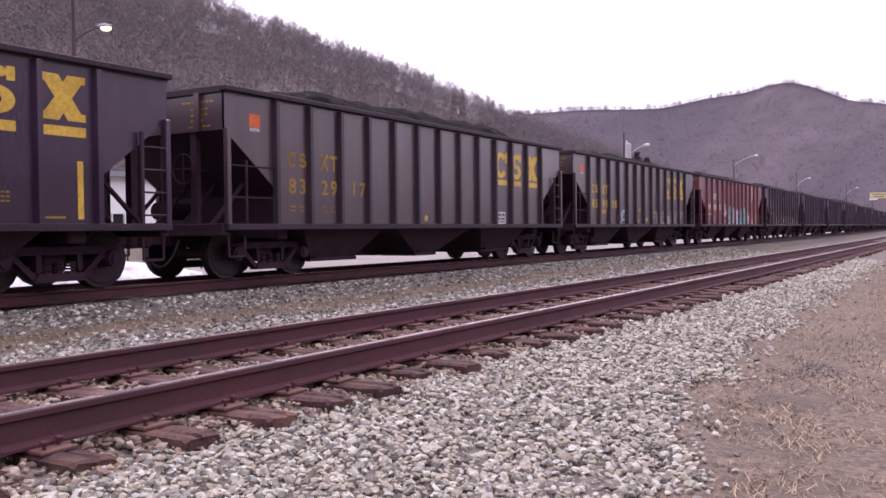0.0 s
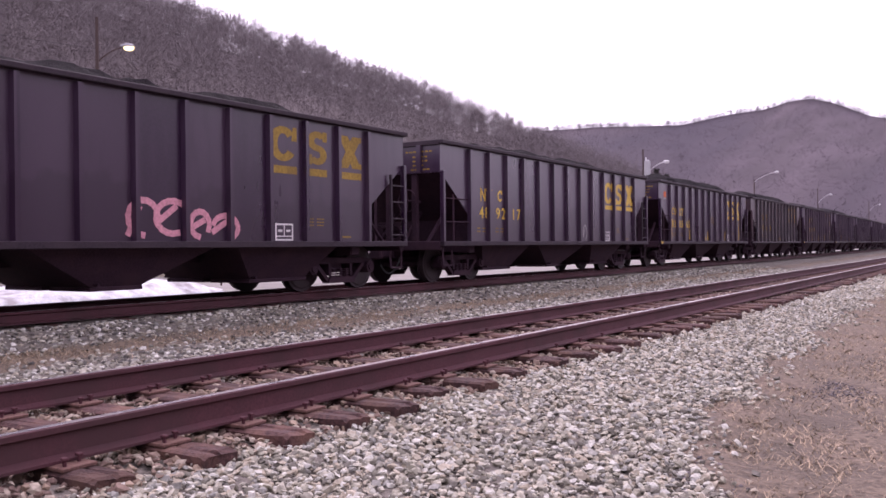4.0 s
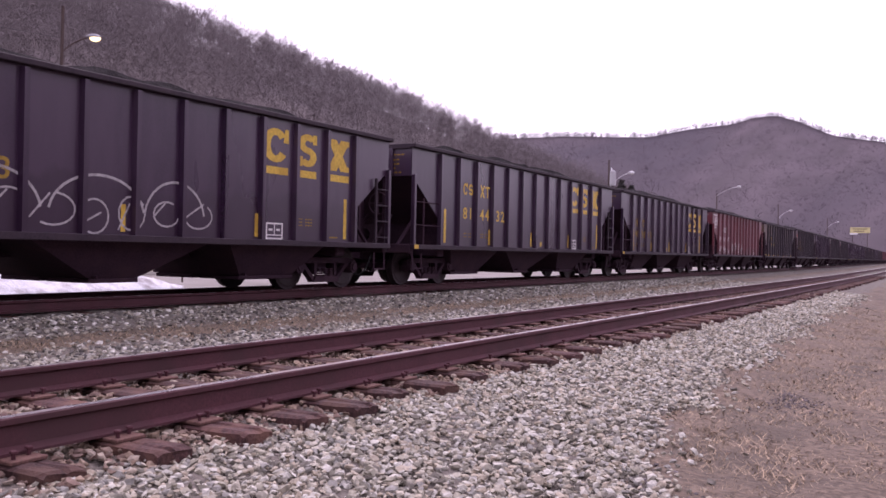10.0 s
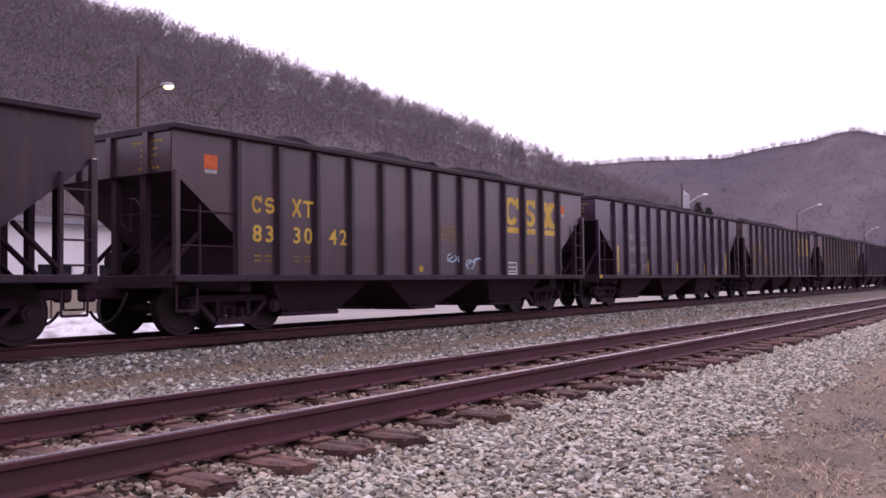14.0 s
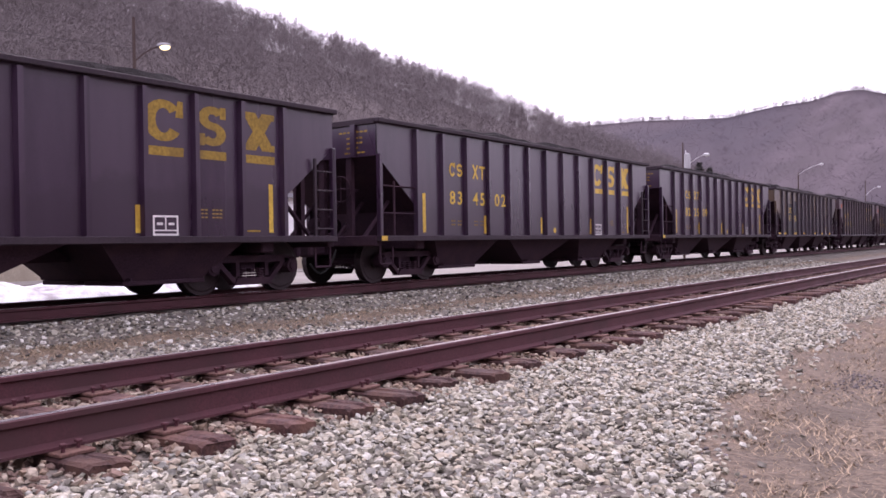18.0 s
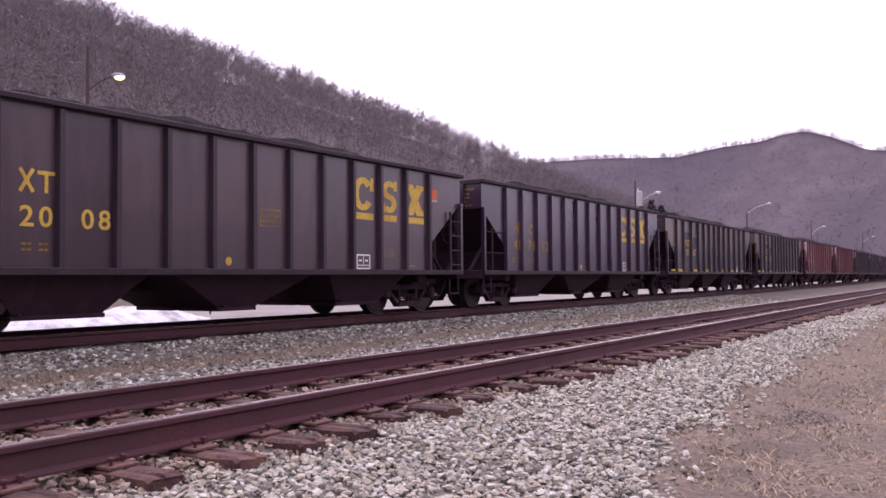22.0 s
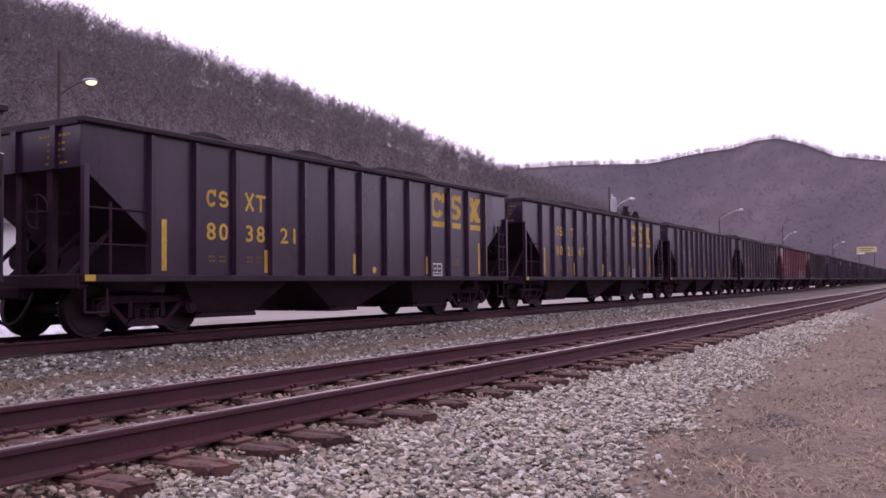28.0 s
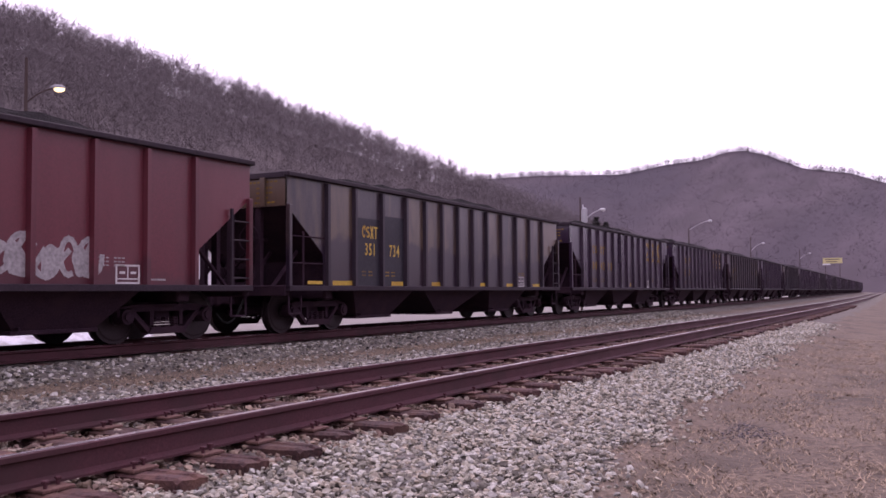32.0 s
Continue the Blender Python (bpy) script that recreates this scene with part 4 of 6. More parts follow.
def set_length(paint):
    """Cars of several makes: the black ones are shorter than the faded and the red ones."""
    global HALF, RIBS, STRETCH, TOP
    HALF, STRETCH = LONG[paint] / 2, SCALE[paint]
    TOP = 3.24 if paint == "grey" else 3.30
    RIBS = WIDER if paint in ("grey", "red") else EVEN


def once(key, make):
    key = (key, HALF)
    if key not in SHARED:
        SHARED[key] = make()
    return SHARED[key]


def side_sheet(sign):
    """Side plate whose lower end corners are cut along the slope sheets."""
    bm = bmesh.new()
    out = [(-HALF, TOP), (HALF, TOP), (HALF, 2.62), (HALF - 1.36, 1.60), (HALF - 1.36, SILL), (-HALF + 1.26, SILL), (-HALF + 1.26, 1.66), (-HALF, 2.62)]
    return prism(bm, out, sign * (SHEET - 0.02), sign * SHEET)


def rib(high0, high1):
    bm = bmesh.new()
    a, b, d = 0.062, 0.042, HALF_WIDE - SHEET
    for z0, z1 in ((high0, high1),):
        v = [bm.verts.new(p) for p in ((0, -a, z0), (d, -b, z0), (d, b, z0), (0, a, z0), (0, -a, z1), (d, -b, z1), (d, b, z1), (0, a, z1))]
        for f in ((0, 1, 5, 4), (1, 2, 6, 5), (2, 3, 7, 6), (0, 3, 2, 1), (4, 5, 6, 7)):
            bm.faces.new([v[i] for i in f])
    return bm


def slope_sheet():
    """The end floor that falls from the end wall towards the middle, at the leading end."""
    bm = bmesh.new()
    return prism(bm, [(-HALF + 0.02, 2.68), (-HALF + 0.02, 2.62), (-HALF + 2.18, 0.96), (-HALF + 2.27, 0.96)], -SHEET + 0.03, SHEET - 0.03)


def end_wall():
    bm = bmesh.new()
    box(bm, -SHEET, SHEET, -HALF, -HALF + 0.03, 2.60, TOP - 0.02)
    for x in (-0.95, 0.0, 0.95):
        box(bm, x - 0.06, x + 0.06, -HALF - 0.07, -HALF, 2.60, TOP - 0.05)
    return bm


def bay(c, top, bottom, low):
    bm = bmesh.new()
    a = [(-1.42, c - top, SILL), (1.42, c - top, SILL), (1.42, c + top, SILL), (-1.42, c + top, SILL)]
    b = [(-1.05, c - bottom, low), (1.05, c - bottom, low), (1.05, c + bottom, low), (-1.05, c + bottom, low)]
    va, vb = [bm.verts.new(p) for p in a], [bm.verts.new(p) for p in b]
    bm.faces.new(va)
    bm.faces.new(vb)
    for i in range(4):
        bm.faces.new((va[i], va[(i + 1) % 4], vb[(i + 1) % 4], vb[i]))
    return bm


def gate(c, bottom, low):
    bm = bmesh.new()
    for x in (-0.58, 0.58):
        box(bm, x - 0.5, x + 0.5, c - bottom - 0.06, c + bottom + 0.06, low - 0.05, low + 0.02, 0.01)
        rod(bm, (x - 0.62, c - bottom, low + 0.05), (x + 0.62, c - bottom, low + 0.05), 0.025, 6)
    return bm


def side_frame(sign):
    """Cast truck side frame with two window openings, bearing housings and a sprung middle."""
    bm = bmesh.new()
    x0, x1 = sign * 0.93, sign * 1.07
    prism(bm, [(-1.05, 0.62), (-0.72, 0.66), (0.72, 0.66), (1.02, 0.62), (1.02, 0.50), (0.72, 0.54), (-0.72, 0.54), (-1.02, 0.50)], x0, x1)
    for d in (-1, 1):
        prism(bm, [(d * 0.70, 0.54), (d * 0.82, 0.54), (d * 0.42, 0.17), (d * 0.30, 0.17)], x0, x1)
        prism(bm, [(d * 0.30, 0.54), (d * 0.38, 0.54), (d * 0.38, 0.30), (d * 0.30, 0.30)], x0, x1)
        rod(bm, (sign * 0.90, d * 0.92, 0.46), (sign * 1.14, d * 0.92, 0.46), 0.13, 14)
        rod(bm, (sign * 1.14, d * 0.92, 0.46), (sign * 1.17, d * 0.92, 0.46), 0.08, 12)
        box(bm, min(x0, x1), max(x0, x1), d * 0.92 - 0.15, d * 0.92 + 0.15, 0.44, 0.62, 0.02)
    prism(bm, [(-0.44, 0.15), (0.44, 0.15), (0.36, 0.27), (-0.36, 0.27)], x0, x1 + sign * 0.03)
    return bm


def springs(sign):
    bm = bmesh.new()
    for y in (-0.2, 0.0, 0.2):
        for k in range(4):
            rod(bm, (sign * 1.02, y, 0.27 + 0.045 * k), (sign * 1.02, y, 0.30 + 0.045 * k), 0.08, 7)
    return bm


def wheel(sign):
    bm = bmesh.new()
    r = 0.457
    rod(bm, (sign * 0.70, 0, r), (sign * 0.82, 0, r), r, 22)
    rod(bm, (sign * 0.67, 0, r), (sign * 0.70, 0, r), r + 0.026, 22)
    rod(bm, (sign * 0.82, 0, r), (sign * 0.83, 0, r), r - 0.05, 22, r - 0.08)
    rod(bm, (sign * 0.83, 0, r), (sign * 0.90, 0, r), 0.14, 14)
    return bm


def add_truck(car, y):
    bm = bmesh.new()
    box(bm, -0.95, 0.95, -0.2, 0.2, 0.38, 0.66, 0.03)
    truck = part("truck", once("bolster", lambda: data("bolster", bm, M["iron"])), None, car, "dirty cast-iron wheel truck", pose(0, y, 0))
    for sign in (-1, 1):
        part("side_frame", once(("frame", sign), lambda: data("side_frame", side_frame(sign), M["iron"])), None, truck)
        part("spring_group", once(("spring", sign), lambda: data("spring_group", springs(sign), M["iron"])), None, truck)
        for d in (-0.92, 0.92):
            part("wheel", once(("wheel", sign), lambda: data("wheel", wheel(sign), M["tread"])), None, truck, "", pose(0, d, 0))
    for d in (-0.92, 0.92):
        b2 = bmesh.new()
        rod(b2, (-0.95, 0, 0.457), (0.95, 0, 0.457), 0.08, 10)
        part("axle", once("axle", lambda: data("axle", b2, M["iron"])), None, truck, "", pose(0, d, 0))


def stile():
    """The ladder's stile at a car corner, near side, leading end."""
    bm = bmesh.new()
    for d, top in ((0.06, 2.62), (0.56, 2.40)):
        box(bm, 1.55, 1.60, -HALF + d - 0.03, -HALF + d + 0.03, 0.92, top, 0.008)
    return bm


def rung():
    bm = bmesh.new()
    rod(bm, (1.575, -HALF + 0.06, 1.12), (1.575, -HALF + 0.56, 1.12), 0.016, 6)
    return bm


def coal(seed):
    rng = np.random.default_rng(seed)
    ny, nx = 60, 14
    y, x = np.linspace(-HALF + 0.08, HALF - 0.08, ny), np.linspace(-SHEET + 0.03, SHEET - 0.03, nx)
    Y, X = np.meshgrid(y, x, indexing="ij")
    u = Y / HALF
    long = np.clip((1 - np.abs(u - 0.06) ** 3.5) * 1.1, 0, 1)
    Z = TOP - 0.34 + (0.88 if seed % 3 == 1 else 0.75) * long * (1 - (np.abs(X) / SHEET) ** 2 * 0.75)
    Z += 0.03 * np.sin(Y * 1.7 + seed) + 0.03 * np.sin(Y * 4.1 + X * 3 + seed) + rng.normal(0, 0.022, Y.shape)
    P = np.stack([X, Y, Z], -1).reshape(-1, 3)
    i = np.arange(Y.size).reshape(Y.shape)
    F = np.stack([i[:-1, :-1], i[:-1, 1:], i[1:, 1:], i[1:, :-1]], -1).reshape(-1, 4)
    return raw("coal_load", P, F, M["coal"])


def platform():
    """End sill, platform, side stirrups and slanting braces under the leading end."""
    bm = bmesh.new()
    box(bm, -1.5, 1.5, -HALF - 0.02, -HALF + 0.16, 0.78, 1.0, 0.02)
    box(bm, -1.45, 1.45, -HALF + 0.16, -HALF + 1.2, 0.90, 0.95)
    for x in (-1.5, 1.5):
        rod(bm, (x, -HALF + 0.1, 0.78), (x, -HALF + 0.1, 0.42), 0.02, 6)
        rod(bm, (x, -HALF + 0.5, 0.78), (x, -HALF + 0.5, 0.42), 0.02, 6)
        rod(bm, (x, -HALF + 0.1, 0.42), (x, -HALF + 0.5, 0.42), 0.02, 6)
    return bm


def brace(x):
    bm = bmesh.new()
    rod(bm, (x, -HALF + 0.12, 0.95), (x, -HALF + 0.95, 1.72), 0.045, 6)
    return bm


def coupler():
    bm = bmesh.new()
    box(bm, -0.09, 0.09, -HALF - 0.42, -HALF + 0.2, 0.62, 0.82, 0.03)
    box(bm, -0.16, 0.16, -HALF - 0.54, -HALF - 0.36, 0.58, 0.88, 0.04)
    return bm


def hose():
    bm = bmesh.new()
    last = Vector((0.4, -HALF + 0.02, 0.72))
    for k in range(1, 9):
        u = k / 8
        p = Vector((0.4 - 0.25 * u, -HALF + 0.02 - 0.52 * u, 0.72 - 1.3 * u * (1 - u) - 0.28 * u))
        rod(bm, last, p, 0.025, 6)
        last = p
    return bm


def brake_gear():
    bm = bmesh.new()
    bmesh.ops.create_circle(bm, segments=20, radius=0.26)
    for v in bm.verts:
        v.co = Vector((0.65 + v.co.x, -HALF - 0.10, 1.95 + v.co.y))
    rim = list(bm.verts)
    for i in range(20):
        rod(bm, rim[i].co, rim[(i + 1) % 20].co, 0.016, 5)
    for k in range(4):
        a = k * math.pi / 2
        rod(bm, (0.65, -HALF - 0.10, 1.95), (0.65 + 0.26 * math.cos(a), -HALF - 0.10, 1.95 + 0.26 * math.sin(a)), 0.014, 5)
    rod(bm, (0.65, -HALF - 0.12, 1.95), (0.65, -HALF + 0.45, 1.95), 0.03, 6)
    rod(bm, (0.65, -HALF + 0.15, 0.95), (0.65, -HALF + 0.15, 1.95), 0.03, 6)
    return bm


END = Matrix.Rotation(math.pi, 4, "Z")
KINDS = {"black": "black", "brown": "brown-black", "grey": "faded chalky black", "red": "oxide-red"}


def build_car(paint):
    """A three-bay coal hopper; y runs along the track from the leading end, origin on the rail tops."""
    p = M[paint]
    car = new("hopper_car")
    for sign in (-1, 1):
        part("side_sheet", once(("sheet", sign, paint), lambda: data("side_sheet", side_sheet(sign), p)), None, car)
        bm = bmesh.new()
        box(bm, min(sign * 1.44, sign * 1.62), max(sign * 1.44, sign * 1.62), -HALF - 0.04, HALF + 0.04, TOP - 0.04, TOP + 0.05, 0.012)
        part("top_chord", once(("chord", sign), lambda: data("top_chord", bm, M["dust"])), None, car)
        bm = bmesh.new()
        box(bm, min(sign * 1.46, sign * 1.61), max(sign * 1.46, sign * 1.61), -HALF, HALF, SILL - 0.05, SILL + 0.06, 0.01)
        part("side_sill", once(("sill", sign), lambda: data("side_sill", bm, M["dust"])), None, car)
        for k, s in enumerate(RIBS):
            m = pose(SHEET, s - HALF, 0) if sign > 0 else pose(-SHEET, s - HALF, 0, 0, 0, 180)
            part("rib", once(("rib", paint), lambda: data("rib", rib(SILL, TOP - 0.07), p if paint in ("black", "red") else M["rib_paint"])), None, car, "", m)
    for turn in (Matrix.Identity(4), END):
        part("end_wall", once(("end", paint), lambda: data("end_wall", end_wall(), p)), None, car, "", turn)
        part("slope_sheet", once("slope", lambda: data("slope_sheet", slope_sheet(), M["iron"])), None, car, "", turn)
        bm = bmesh.new()
        box(bm, -1.5, 1.5, -HALF - 0.05, -HALF + 0.06, TOP - 0.07, TOP + 0.05, 0.012)
        part("end_chord", once("endchord", lambda: data("end_chord", bm, M["dust"])), None, car, "", turn)
        for x in (-1.55, 1.55):
            bm = bmesh.new()
            box(bm, x - 0.05, x + 0.05, -HALF, -HALF + 0.10, 0.95, 2.63, 0.012)
            part("corner_post", once(("post", x, paint), lambda: data("corner_post", bm, p)), None, car, "", turn)
        if turn == END:
            steps = part("ladder", once("stile", lambda: data("ladder", stile(), M["dust"])), None, car, "", Matrix.Diagonal((1, -1, 1, 1)))
            for k in range(4):
                part("rung", once("rung", lambda: data("rung", rung(), M["dust"])), None, steps, "", pose(0, 0, 0.35 * k))
        else:
            for z in (1.45, 2.0):
                bm = bmesh.new()
                rod(bm, (1.54, -HALF + 0.05, z), (1.54, -HALF + 1.25, z), 0.014, 6)
                part("grab_rail", once(("grab", z, paint), lambda: data("grab_rail", bm, M["iron"])), None, car)
            bm = bmesh.new()
            rod(bm, (1.54, -HALF + 0.52, 1.0), (1.54, -HALF + 0.52, 2.1), 0.025, 6)
            part("grab_post", once(("grabpost", paint), lambda: data("grab_post", bm, M["iron"])), None, car)
        for x in (-0.75, 0.0, 0.75):
            bm = bmesh.new()
            box(bm, x - 0.07, x + 0.07, -HALF + 0.04, -HALF + 0.14, 0.95, 2.60)
            part("end_post", once(("endpost", x), lambda: data("end_post", bm, M["iron"])), None, car, "", turn)
        part("end_platform", once("platform", lambda: data("end_platform", platform(), M["iron"])), None, car, "", turn)
        for x in (-1.05, -0.35, 0.35, 1.05):
            part("brace", once(("brace", x), lambda: data("brace", brace(x), M["iron"])), None, car, "", turn)
        bm = bmesh.new()
        box(bm, -1.42, 1.42, -HALF + 1.45, -HALF + 1.75, 0.70, 1.55, 0.03)
        part("body_bolster", once("bodybolster", lambda: data("body_bolster", bm, M["iron"])), None, car, "", turn)
        part("coupler", once("coupler", lambda: data("coupler", coupler(), M["iron"])), None, car, "", turn)
        part("air_hose", once("hose", lambda: data("air_hose", hose(), M["tyre"])), None, car, "", turn)
        add_truck(car, -HALF + 1.65 if turn == END else HALF - 1.65)
    part("brake_wheel", once("brake", lambda: data("brake_wheel", brake_gear(), M["iron"])), None, car, "hand brake wheel on its shaft")
    bm = bmesh.new()
    rod(bm, (-0.55, -HALF + 0.35, 1.25), (-0.55, -HALF + 1.1, 1.25), 0.16, 12)
    part("air_tank", once("tank", lambda: data("air_tank", bm, M["iron"])), None, car)
    bm = bmesh.new()
    box(bm, -0.17, 0.17, -HALF, HALF, 0.62, 0.92)
    part("center_sill", once("centre", lambda: data("center_sill", bm, M["iron"])), None, car)
    for c, top, bottom in ((-3.6, 1.4, 0.72), (0.0, 1.8, 0.42), (3.6, 1.4, 0.72)):
        b = part("hopper_bay", once(("bay", c), lambda: data("hopper_bay", bay(c, top, bottom, 0.29), M["iron"])), None, car)
        part("discharge_gate", once(("gate", c), lambda: data("discharge_gate", gate(c, bottom, 0.29), M["iron"])), None, b)
    return car


# ---- painted marks: thin plates on the near side, laid out by distance from the leading end ----
def plate(bm, s0, s1, z0, z1):
    box(bm, SHEET + 0.001, SHEET + 0.004, s0 * STRETCH - HALF, s1 * STRETCH - HALF, z0, z1)
    return bm


def stroke(bm, pts, w):
    """A flat band through (s, z) points on the side sheet."""
    pts = [(s * STRETCH, z) for s, z in pts]
    for (a, b), (c, d) in zip(pts, pts[1:]):
        l = math.hypot(c - a, d - b)
        if l < 1e-5:
            continue
        nx, nz, ex, ez = -(d - b) / l * w / 2, (c - a) / l * w / 2, (c - a) / l * w * 0.3, (d - b) / l * w * 0.3
        q = [(a - ex + nx, b - ez + nz), (a - ex - nx, b - ez - nz), (c + ex - nx, d + ez - nz), (c + ex + nx, d + ez + nz)]
        bm.faces.new([bm.verts.new((SHEET + 0.004 + 0.0004 * (len(bm.faces) % 7), s - HALF, z)) for s, z in q])


def arc(cs, cz, rs, rz, a0, a1, n=14):
    return [(cs + rs * math.cos(radians(a0 + (a1 - a0) * k / n)), cz + rz * math.sin(radians(a0 + (a1 - a0) * k / n))) for k in range(n + 1)]


def sheet_face(bm, pts, lift=0.004):
    """One flat painted face through (s, z) points."""
    bm.faces.new([bm.verts.new((SHEET + lift, q * STRETCH - HALF, z)) for q, z in pts])


def sweep(bm, cs, cz, outer, inner, a0, a1, n=18, lift=0.004):
    """A bow between two ellipses, thick at its sides and thin above and below."""
    o, i = arc(cs, cz, *outer, a0, a1, n), arc(cs, cz, *inner, a0, a1, n)
    for k in range(n):
        sheet_face(bm, [o[k], o[k + 1], i[k + 1], i[k]], lift)


def bold_shape(bm, kind, cs, cz, w, h):
    """The heavy slab-footed figures of the large emblem."""
    if kind == "ring":
        sweep(bm, cs, cz, (w / 2, h / 2), (w / 2 - 0.21, h / 2 - 0.13), 38, 326)
        sheet_face(bm, [(cs + w * 0.30, cz + h * 0.10), (cs + w / 2, cz + h * 0.10), (cs + w / 2, cz + h / 2), (cs + w * 0.36, cz + h / 2)], 0.006)
    elif kind == "bow":
        r = h / 4 + 0.03
        for d, a0, a1 in ((1, 30, 280), (-1, 210, 460)):
            sweep(bm, cs, cz + d * (h / 2 - r), (w / 2, r), (w / 2 - 0.18, r - 0.125), a0, a1, 14, 0.004 + 0.0015 * (d > 0))
            x0, x1 = sorted((cs + d * w * 0.28, cs + d * w / 2))
            z0, z1 = sorted((cz + d * h * 0.20, cz + d * h / 2))
            sheet_face(bm, [(x0, z0), (x1, z0), (x1, z1), (x0, z1)], 0.007)
    else:
        half = [(0.0, 0.34), (0.10, 0.5), (0.5, 0.5), (0.5, 0.34), (0.40, 0.32), (0.19, 0.0)]
        ring = half + [(x, -z) for x, z in reversed(half[:-1])]
        ring += [(-x, z) for x, z in reversed(ring[1:-1])]
        sheet_face(bm, [(cs + x * w, cz + z * h) for x, z in ring])


def sign_shape(bm, kind, cs, cz, w, h, t):
    """Plain geometric figures: an open ring, a double bow, a cross, bars."""
    if t > 0.1:
        bold_shape(bm, kind, cs, cz, w, h)
    elif kind == "ring":
        stroke(bm, arc(cs, cz, w / 2 - t / 2, h / 2 - t / 2, 42, 318, 20), t)
        stroke(bm, [(cs + w / 2 - t / 2, cz + h * 0.16), (cs + w / 2 - t / 2, cz + h / 2)], t * 0.7)
    elif kind == "bow":
        r = h / 4 - t * 0.1
        stroke(bm, arc(cs, cz + r - t * 0.25, w / 2 - t / 2, r - t * 0.15, 35, 270, 12) + arc(cs, cz - r + t * 0.25, w / 2 - t / 2, r - t * 0.15, 90, -145, 12), t)
    elif kind == "cross":
        stroke(bm, [(cs - w / 2 + t / 2, cz + h / 2), (cs + w / 2 - t / 2, cz - h / 2)], t)
        stroke(bm, [(cs + w / 2 - t / 2, cz + h / 2), (cs - w / 2 + t / 2, cz - h / 2)], t)
    elif kind in ("aitch", "ell", "em", "bar"):
        l, r, e = cs - w / 2 + t / 2, cs + w / 2 - t / 2, h / 2
        if kind == "bar":
            l = cs
        stroke(bm, [(l, cz - e), (l, cz + e)], t)
        if kind in ("aitch", "em"):
            stroke(bm, [(r, cz - e), (r, cz + e)], t)
        if kind == "aitch":
            stroke(bm, [(l, cz), (r, cz)], t)
        if kind == "ell":
            stroke(bm, [(l, cz - e + t / 2), (r, cz - e + t / 2)], t)
        if kind == "em":
            stroke(bm, [(l, cz + e), (cs, cz - e * 0.1), (r, cz + e)], t * 0.8)
    elif kind == "tee":
        stroke(bm, [(cs - w / 2, cz + h / 2 - t / 2), (cs + w / 2, cz + h / 2 - t / 2)], t)
        stroke(bm, [(cs, cz + h / 2 - t), (cs, cz - h / 2)], t)
    elif kind == "zig":
        stroke(bm, [(cs - w / 2 + t / 2, cz - h / 2), (cs - w / 2 + t / 2, cz + h / 2), (cs + w / 2 - t / 2, cz - h / 2), (cs + w / 2 - t / 2, cz + h / 2)], t)
    elif kind == "fork":
        stroke(bm, [(cs - w / 2, cz + h / 2), (cs, cz)], t)
        stroke(bm, [(cs + w / 2, cz + h / 2), (cs, cz), (cs, cz - h / 2)], t)


def numeral(text, height):
    def make():
        cu = bpy.data.curves.new("numeral", "FONT")
        cu.body, cu.size, cu.resolution_u, cu.align_x, cu.offset = text, height / 0.72, 3, "CENTER", 0.022 * height
        cu.space_character = 1.28
        ob = bpy.data.objects.new("numeral", cu)
        me = bpy.data.meshes.new_from_object(ob)
        bpy.data.objects.remove(ob)
        return me

    return once(("numeral", text, round(height, 3)), make)


def put_number(car, text, s, z, height, material, wide=1.0):
    me = once(("number", text, round(height, 3), material), lambda: numeral(text, height).copy())
    if not me.materials:
        me.materials.append(M[material])
    m = Matrix(((0, 0, 1, SHEET + 0.004), (wide, 0, 0, s * STRETCH - HALF), (0, 1, 0, z), (0, 0, 0, 1)))
    part("number", me, None, car, "painted car number " + text, m)


def add_emblem(car, paint, high=False, back=0.0):
    """The big yellow emblem near the trailing end: three figures, each underlined."""
    mid, h, low = (2.76, 0.64, 2.29) if high else (2.58, 0.70, 2.11)
    for kind, s, w in (("ring", 9.67 + back, 0.69), ("bow", 10.56 + back, 0.52), ("cross", 11.50 + back, 0.68)):
        def figure():
            bm = bmesh.new()
            sign_shape(bm, kind, s, mid, w, h, 0.17)
            return data("emblem_figure", bm, M[paint])

        def line():
            bm = bmesh.new()
            sheet_face(bm, [(s - w / 2, low - 0.07), (s + w / 2, low - 0.07), (s + w / 2, low + 0.07), (s - w / 2, low + 0.07)])
            return data("emblem_underline", bm, M[paint])

        fig = part("emblem_figure", once(("emblem", kind, paint, high, back), figure), None, car, "large yellow painted emblem figure")
        part("emblem_underline", once(("underline", kind, paint, high, back), line), None, fig)


